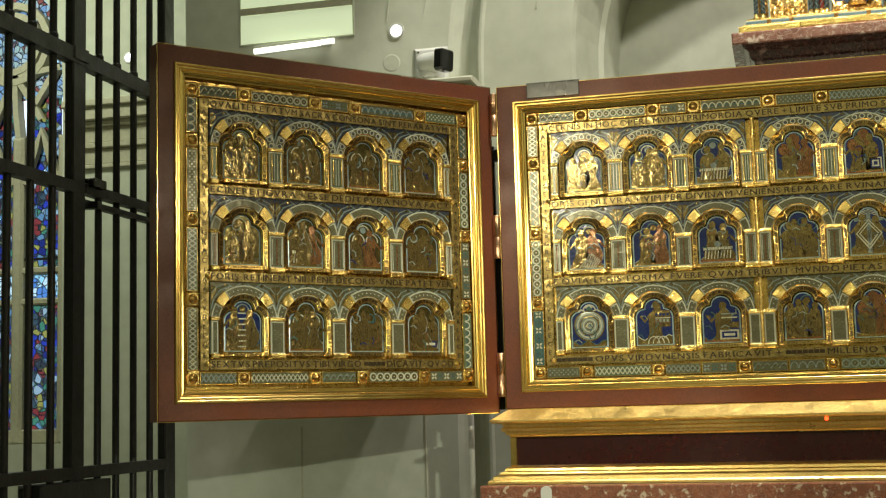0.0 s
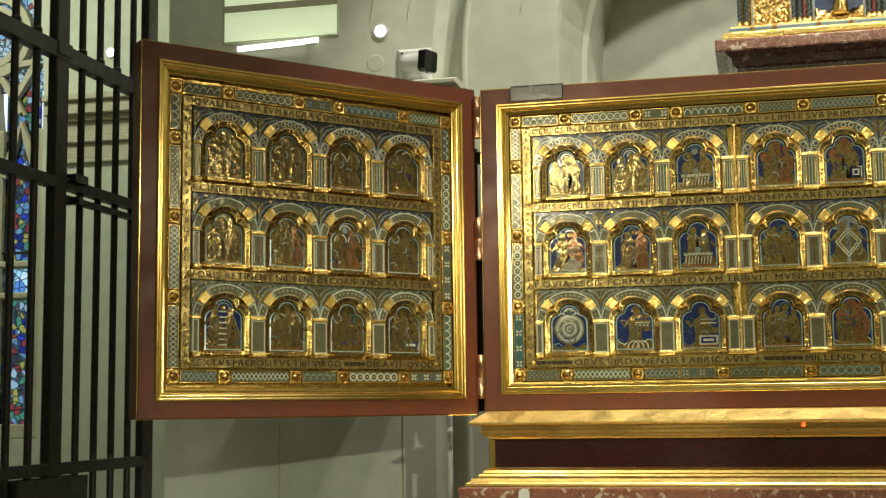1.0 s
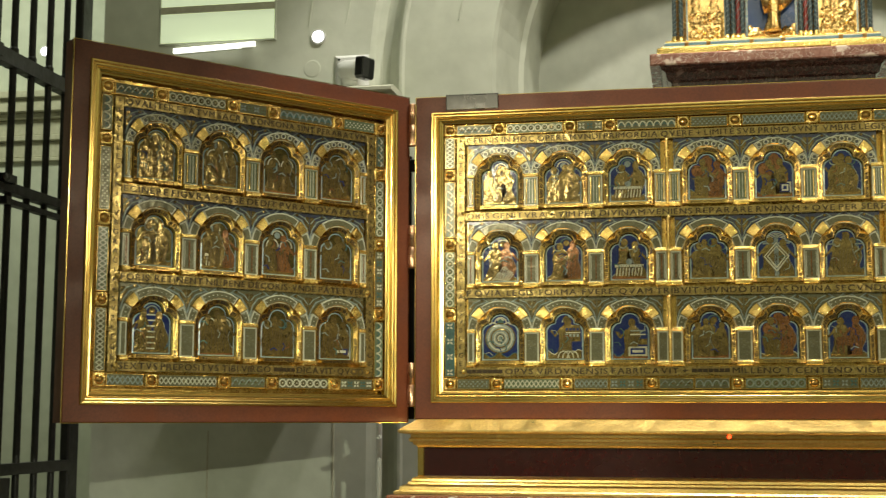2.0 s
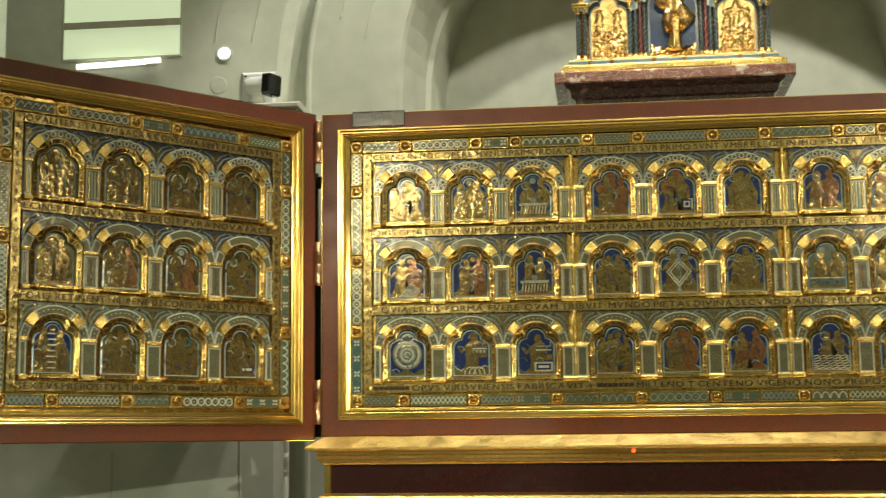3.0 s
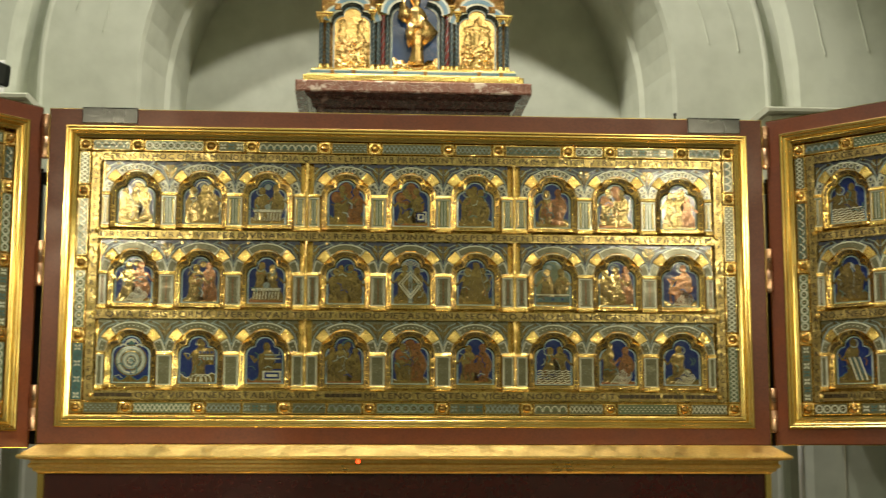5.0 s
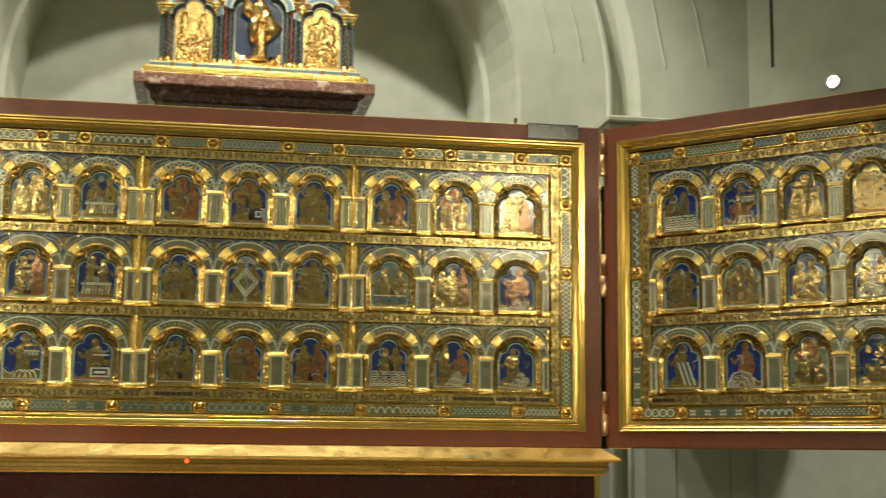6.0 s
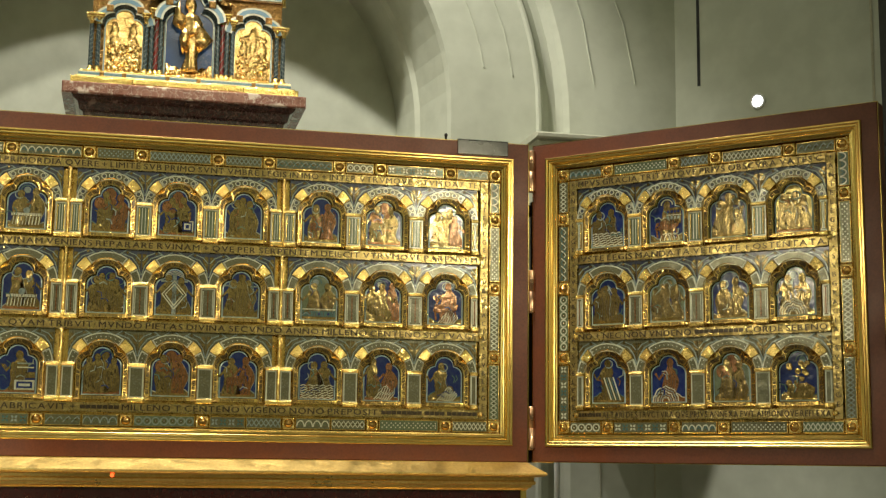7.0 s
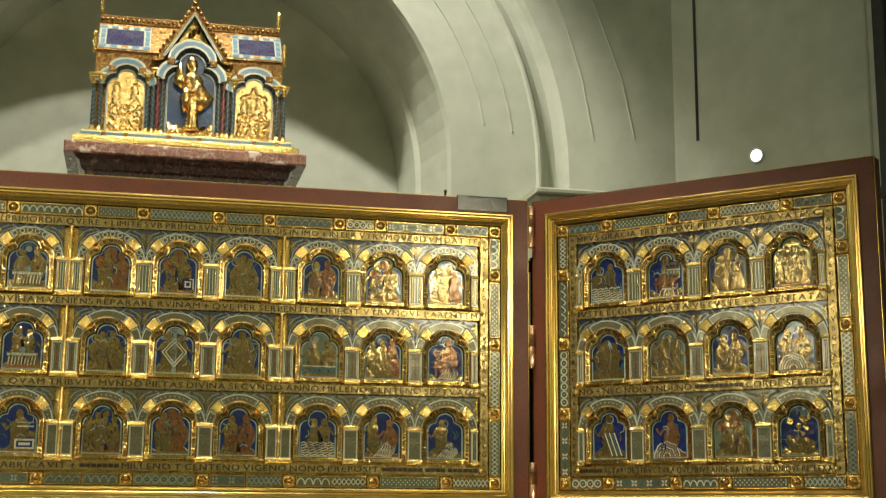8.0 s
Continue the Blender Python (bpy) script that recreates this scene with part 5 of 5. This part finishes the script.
# roof with enamel panels, ridge comb, finials and the middle gable
s = Soup()
s.add([(-0.362, 0.045, 0.395), (0.362, 0.045, 0.395), (0.362, 0.21, 0.560), (-0.362, 0.21, 0.560), (-0.362, 0.375, 0.395), (0.362, 0.375, 0.395)],
      [(0, 1, 2, 3), (5, 4, 3, 2), (0, 3, 4), (1, 5, 2), (4, 5, 1, 0)])
roof = part("roof", s.done("roof", FILIGREE), shrine, "gold filigree saddle roof")
for cx in (-0.258, 0.262):
    s = Soup()

    def on_roof(x, t, lift):
        return (cx + x, 0.045 + 0.165 * t - lift * 0.707, 0.395 + 0.165 * t + lift * 0.707)
    for x0, x1, t0, t1, lift, slot in ((-0.100, 0.100, 0.04, 0.86, 0.003, 1), (-0.072, 0.072, 0.16, 0.72, 0.005, 0)):
        s.add([on_roof(x0, t0, lift), on_roof(x1, t0, lift), on_roof(x1, t1, lift), on_roof(x0, t1, lift)], [(0, 1, 2, 3)], slot)
    for i in range(5):
        for t in (0.10, 0.79):
            x = -0.085 + i * 0.0425
            s.add([on_roof(x - 0.013, t - 0.04, 0.006), on_roof(x + 0.013, t - 0.04, 0.006), on_roof(x + 0.013, t + 0.04, 0.006), on_roof(x - 0.013, t + 0.04, 0.006)], [(0, 1, 2, 3)], 2 if i != 2 else 3)
    for i in range(3):
        for x in (-0.086, 0.086):
            t = 0.26 + i * 0.18
            s.add([on_roof(x - 0.008, t - 0.07, 0.006), on_roof(x + 0.008, t - 0.07, 0.006), on_roof(x + 0.008, t + 0.07, 0.006), on_roof(x - 0.008, t + 0.07, 0.006)], [(0, 1, 2, 3)], 2)
    part("enamel_panel", s.done("enamel_panel", [VIOLET, WHITE, AZURE, FILIGREE]), roof, "dark blue enamel field in pale border")
s = Soup().box(-0.362, 0.362, 0.200, 0.220, 0.553, 0.588, 0, 0.003)
for i in range(36):
    s.dome(-0.352 + i * 0.0201, 0.199, 0.571, 0.0075, 0.006, 0, 7, 2)
part("ridge_comb", s.done("ridge_comb", FILIGREE), roof)
for x in (-0.356, 0.356):
    part("finial", Soup().lathe(x, 0.21, [(0.009, 0.585), (0.007, 0.60), (0.013, 0.612), (0.006, 0.622), (0.010, 0.636), (0.008, 0.65), (0.002, 0.664)], 0, 9).done("finial", BLOCK, True), roof)
    part("corner_leaf", Soup().lathe(x * 1.04, 0.06, [(0.010, 0.385), (0.007, 0.41), (0.014, 0.43), (0.007, 0.447), (0.011, 0.46), (0.003, 0.476)], 0, 8).done("corner_leaf", BLOCK, True), roof)
s = Soup()
tri = [(0.007 - 0.158, 0.352), (0.007 + 0.158, 0.352), (0.007, 0.610)]
small = [(0.007 - 0.112, 0.362), (0.007 + 0.112, 0.362), (0.007, 0.556)]
rake_in, rake_out = [small[0], small[2], small[1]], [tri[0], tri[2], tri[1]]
s.ring(rake_in, rake_out, 0.010, 0.008, 0, False)
s.ring(rake_out, rake_out, 0.008, 0.20, 0, False)
back = [(0.007 - 0.112, 0.352), (0.007, 0.560), (0.007 + 0.112, 0.352)]
s.add([(x, 0.058, z) for x, z in back], [(0, 2, 1)], 2)
s.line([(0.007 - 0.112, 0.375), (0.007, 0.556), (0.007 + 0.112, 0.375)], 0.011, 0.004, 0.012, 1)
s.line([(0.007 - 0.112, 0.375), (0.007, 0.556), (0.007 + 0.112, 0.375)], 0.004, 0.003, 0.006, 3)
for i in range(13):
    for sg in (-1, 1):
        t = i / 12
        s.dome(0.007 + sg * 0.150 * (1 - t), 0.008, 0.360 + 0.238 * t, 0.010, 0.010, 0, 7, 2)
for i in range(7):
    s.dome(0.007 + rng.uniform(-0.03, 0.03), 0.058, 0.472 + rng.uniform(0, 0.04), 0.009, 0.014, 0, 8, 3)
gable = part("gable", s.done("gable", [FILIGREE, WHITE, BLOCK, TURQ]), shrine, "pointed gold gable with crockets and enamel line")
part("finial", Soup().lathe(0.007, 0.03, [(0.010, 0.600), (0.006, 0.612), (0.014, 0.622), (0.006, 0.632), (0.009, 0.645), (0.002, 0.660)], 0, 9).done("finial", BLOCK, True), gable)

cover = thing("cover_plate", pose(-2.160, Y_WALL, 3.333), "round cream cover plate on the plastered wall", "cover plate")
part("disc", Soup().disc(0, 0, 0.046, -0.002, 0.0, 0, 24).done("disc", PLASTER), cover)
pin = thing("pin", pose(1.083, 0.02, ZC + 0.6575), "tiny black pin standing on the panel's top edge", "pin")
part("shank", Soup().lathe(0, 0, [(0.005, 0.0), (0.005, 0.022), (0.007, 0.024), (0.007, 0.032), (0.003, 0.036)], 0, 8).done("shank", IRON, True), pin)

# ---- security camera on the wall ----
sec = thing("security_camera", pose(-1.955, Y_WALL, 3.285), "white bullet security camera with black front on wall", "camera")
plate = part("wall_plate", Soup().box(-0.085, 0.085, -0.020, 0.0, -0.085, 0.105, 0, 0.014).done("wall_plate", PLASTIC), sec, "square white plate with screws")
for x in (-0.062, 0.062):
    for z in (-0.060, 0.082):
        part("screw", Soup().dome(x, -0.020, z, 0.006, 0.003, 0, 8, 2).done("screw", STEEL, True), plate)
part("arm", Soup().lathe(0.0, -0.05, [(0.036, -0.055), (0.040, -0.045), (0.040, -0.025), (0.030, -0.01)], 0, 14).done("arm", PLASTIC, True), sec)
aim = pose(-0.005, -0.065, 0.015) @ Vector((0.90, -0.42, -0.08)).to_track_quat("Z", "Y").to_matrix().to_4x4()
body = Soup().lathe(0, 0, [(0.020, -0.045), (0.043, -0.035), (0.048, -0.01), (0.049, 0.080), (0.049, 0.090)], 0, 20).done("body", PLASTIC, True)
bd = part("body", body, sec, "white cylindrical housing", aim)
hood = [(-0.049, -0.040), (-0.036, -0.051), (0.036, -0.051), (0.049, -0.040), (0.049, 0.046), (0.041, 0.053), (-0.041, 0.053), (-0.049, 0.046)]
s = Soup()
v = [(x, y, z) for z in (0.085, 0.125) for x, y in hood] + [(x * 0.86, y * 0.86, 0.131) for x, y in hood]
s.add(v, [(a + i, a + (i + 1) % 8, a + 8 + (i + 1) % 8, a + 8 + i) for a in (0, 8) for i in range(8)] + [tuple(range(8))[::-1], tuple(range(16, 24))])
part("lens_front", s.done("lens_front", BLACK), bd, "angular black glass front")

# ---- wrought iron grilles ----
def grille(x, bars, posts, y0, y1, label):
    g = thing("iron_grille", pose(x, 0, 0), label, "grille", "iron grilles")
    for y in bars:
        part("bar", Soup().lathe(0, y, [(0.015, 0.1), (0.015, 1.42), (0.015, 3.0), (0.014, 4.9)], 0, 8).done("bar", IRON, True), g)
    for y in posts:
        s = Soup().box(-0.020, 0.020, y - 0.046, y + 0.046, 0.0, 5.0, 0, 0.006)
        s.box(-0.03, 0.03, y - 0.054, y + 0.054, 3.0, 3.05, 0, 0.006)
        part("post", s.done("post", IRON), g)
    for z, h in ((3.015, 0.030), (1.415, 0.022)):
        part("rail", Soup().box(-0.024, 0.024, y0, y1, z - h, z + h, 0, 0.004).done("rail", IRON), g)
    return g


BARS = [-0.892 - 0.150 * i for i in range(12)] + [-0.544 + 0.148 * i for i in range(4)]
g = grille(-2.95, BARS, [-0.730, 0.055], -2.6, 0.05, "black wrought iron grille with round bars and rails")
part("rail", Soup().box(-0.022, 0.022, -2.6, -0.73, 2.478, 2.522, 0, 0.004).done("rail", IRON), g)
part("gate_rail", Soup().box(-0.022, 0.022, -0.68, 0.05, 2.485, 2.525, 0, 0.004).done("gate_rail", IRON), g)
part("gate_rail", Soup().box(-0.016, 0.016, -0.68, 0.05, 2.440, 2.462, 0, 0.003).done("gate_rail", IRON), g)
part("latch", Soup().box(-0.02, 0.045, -0.66, -0.56, 2.515, 2.548, 0, 0.004).done("latch", STEEL), g, "worn steel sliding latch")
part("latch_knob", Soup().box(-0.03, 0.05, -0.64, -0.61, 2.43, 2.46, 0, 0.003).done("latch_knob", STEEL), g)
part("lock_box", Soup().box(-0.05, 0.05, -1.03, -0.53, 0.9, 1.385, 0, 0.008).done("lock_box", IRON), g)
for i, y in enumerate(BARS):
    if -1.4 < y < 0.3:
        part("collar", Soup().lathe(0, y, [(0.013, 3.045), (0.020, 3.052), (0.020, 3.066), (0.013, 3.074)], 0, 8).done("collar", IRON, True), g)
grille(3.03, [-0.32 - 0.148 * i for i in range(12)], [-0.185], -2.2, -0.16, "black wrought iron grille ending in a square post")

# ---- side chapel with the stained glass window behind the grille ----
YB = 3.0
WX0, WX1, WZ0, WZ1 = -6.46, -5.17, 1.45, 3.28
s = Soup()
s.box(WX1, -3.27, YB, YB + 0.35, 0, 7.5)
s.box(-8.0, WX0, YB, YB + 0.35, 0, 7.5)
s.box(WX0, WX1, YB, YB + 0.35, 0, WZ0)
s.box(WX0, WX1, YB, YB + 0.35, 5.2, 7.5)
CX = (WX0 + WX1) / 2
hwid = (WX1 - WX0) / 2
top = [(CX + hwid * math.cos(a / 16 * math.pi), 3.9 + 1.0 * math.sin(a / 16 * math.pi) ** 0.8) for a in range(17)]
flat = [(x, 5.2) for x, z in top]
s.ring(top, flat, YB, YB, 0, False)
s.ring(top, top, YB, YB + 0.35, 0, False)
structure("wall_chapel", s, PLASTER, "cream chapel wall with a tall window opening")
s = Soup()
for z0, z1, d in ((3.33, 3.36, 0.03), (3.36, 3.47, 0.015), (3.47, 3.51, 0.045), (3.51, 3.62, 0.025), (3.62, 3.66, 0.06), (3.66, 3.75, 0.10), (3.75, 3.80, 0.13)):
    s.box(WX1 + 0.06, -3.28, YB - d, YB + 0.01, z0, z1, 0, 0.006)
structure("cornice", s, STONE, "moulded cream stone cornice on the chapel wall", "cornice")


def stained(name, scale, colours):
    m = bpy.data.materials.new(name)
    m.use_nodes = True
    nt = m.node_tree
    p = nt.nodes["Principled BSDF"]
    p.inputs["Roughness"].default_value = 0.25
    p.inputs["Transmission Weight"].default_value = 0.9
    p.inputs["IOR"].default_value = 1.1
    tc = nt.nodes.new("ShaderNodeTexCoord")
    v = nt.nodes.new("ShaderNodeTexVoronoi")
    v.inputs["Scale"].default_value = scale
    e = nt.nodes.new("ShaderNodeTexVoronoi")
    e.feature = "DISTANCE_TO_EDGE"
    e.inputs["Scale"].default_value = scale
    for n in (v, e):
        nt.links.new(tc.outputs["Object"], n.inputs["Vector"])
    sep = nt.nodes.new("ShaderNodeSeparateColor")
    nt.links.new(v.outputs["Color"], sep.inputs[0])
    ramp = nt.nodes.new("ShaderNodeValToRGB")
    ramp.color_ramp.interpolation = "CONSTANT"
    while len(ramp.color_ramp.elements) < len(colours):
        ramp.color_ramp.elements.new(0.5)
    for i, c in enumerate(colours):
        ramp.color_ramp.elements[i].position = i / len(colours)
        ramp.color_ramp.elements[i].color = (*c, 1)
    nt.links.new(sep.outputs[0], ramp.inputs[0])
    lead = nt.nodes.new("ShaderNodeMath")
    lead.operation = "GREATER_THAN"
    lead.inputs[1].default_value = 0.045
    nt.links.new(e.outputs["Distance"], lead.inputs[0])
    mix = nt.nodes.new("ShaderNodeMix")
    mix.data_type = "RGBA"
    mix.inputs["A"].default_value = (0.01, 0.01, 0.01, 1)
    nt.links.new(lead.outputs[0], mix.inputs["Factor"])
    nt.links.new(ramp.outputs[0], mix.inputs["B"])
    nt.links.new(mix.outputs["Result"], p.inputs["Base Color"])
    return m


GLASS_BLUE = stained("blue_stained_glass", 21, [(0.03, 0.05, 0.36), (0.05, 0.08, 0.10), (0.12, 0.24, 0.36), (0.30, 0.28, 0.07), (0.02, 0.03, 0.16), (0.06, 0.20, 0.13), (0.22, 0.04, 0.04), (0.30, 0.40, 0.46), (0.04, 0.05, 0.06)])
GLASS_PALE = stained("pale_stained_glass", 23, [(0.34, 0.47, 0.55), (0.25, 0.40, 0.52), (0.36, 0.46, 0.42), (0.20, 0.32, 0.48), (0.30, 0.10, 0.08), (0.42, 0.50, 0.50)])
GLASS_CYAN = stained("light_blue_stained_glass", 22, [(0.35, 0.65, 0.8), (0.5, 0.75, 0.85), (0.1, 0.25, 0.6), (0.6, 0.75, 0.8)])
wnd = tagged(new("window_2"), "tall stone window with coloured stained glass panes", "window", "", "structure")
wnd.matrix_basis = pose(0, YB + 0.14, 0)
for x, w in ((WX0 + 0.05, 0.10), (-5.575, 0.09), (-6.03, 0.09), (-5.215, 0.09)):
    part("mullion", Soup().box(x - w / 2, x + w / 2, -0.06, 0.06, WZ0, 3.62, 0, 0.02).done("mullion", STONE), wnd)
for z, w in ((WZ0 + 0.05, 0.10), (2.44, 0.05), (2.66, 0.05)):
    part("transom", Soup().box(WX0, WX1, -0.05, 0.05, z - w / 2, z + w / 2, 0, 0.012).done("transom", STONE), wnd)
part("saddle_bar", Soup().box(WX0, WX1, -0.03, -0.015, 2.735, 2.75).done("saddle_bar", IRON), wnd)
for x0, x1 in ((WX0 + 0.1, -6.075), (-5.985, -5.62), (-5.53, -5.26)):
    for z0, z1, gm in ((1.55, 2.415, GLASS_BLUE), (2.465, 2.635, GLASS_CYAN), (2.685, 3.9, GLASS_BLUE)):
        part("pane", Soup().box(x0, x1, -0.004, 0.004, z0, z1).done("pane", gm), wnd, "leaded coloured glass")
    cx = (x0 + x1) / 2
    part("tracery", Soup().line([(x0, 3.28), (cx - 0.05, 3.52), (cx, 3.66), (cx + 0.05, 3.52), (x1, 3.28)], 0.05, -0.05, 0.03).done("tracery", STONE), wnd)
for cx, cz, r in ((-5.635, 4.31, 0.31), (-5.635, 4.31, 0.235)):
    part("tracery", Soup().hoop(cx, cz, r, 0.05, -0.055, 0.03, 0, 22).done("tracery", STONE), wnd)
part("pane", Soup().box(WX0, WX1, 0.005, 0.012, 3.9, 5.0).done("pane", GLASS_PALE), wnd, "pale leaded glass")
for pts in ([(-6.05, 4.09), (-5.614, 4.078), (-5.25, 4.11)], [(-5.614, 4.078), (-5.712, 3.873), (-5.78, 3.72)], [(-5.614, 4.078), (-5.456, 3.844), (-5.40, 3.74)], [(-5.456, 3.844), (-5.34, 4.02), (-5.28, 4.11)], [(-5.614, 4.078), (-5.60, 3.80), (-5.575, 3.60)]):
    part("tracery", Soup().line(pts, 0.042, -0.05, 0.03).done("tracery", STONE), wnd, "cream stone tracery rib")
downlight((-4.66, YB - 0.001, 4.10), 0)
sky = glow("daylight_sky", (0.75, 0.86, 1.0), 1.2)
tagged(new("backdrop", Soup().box(-8, -4, 5.0, 5.05, 0, 7).done("backdrop", sky)), "plain bright daylight outside the stained glass", "backdrop", "", "structure")
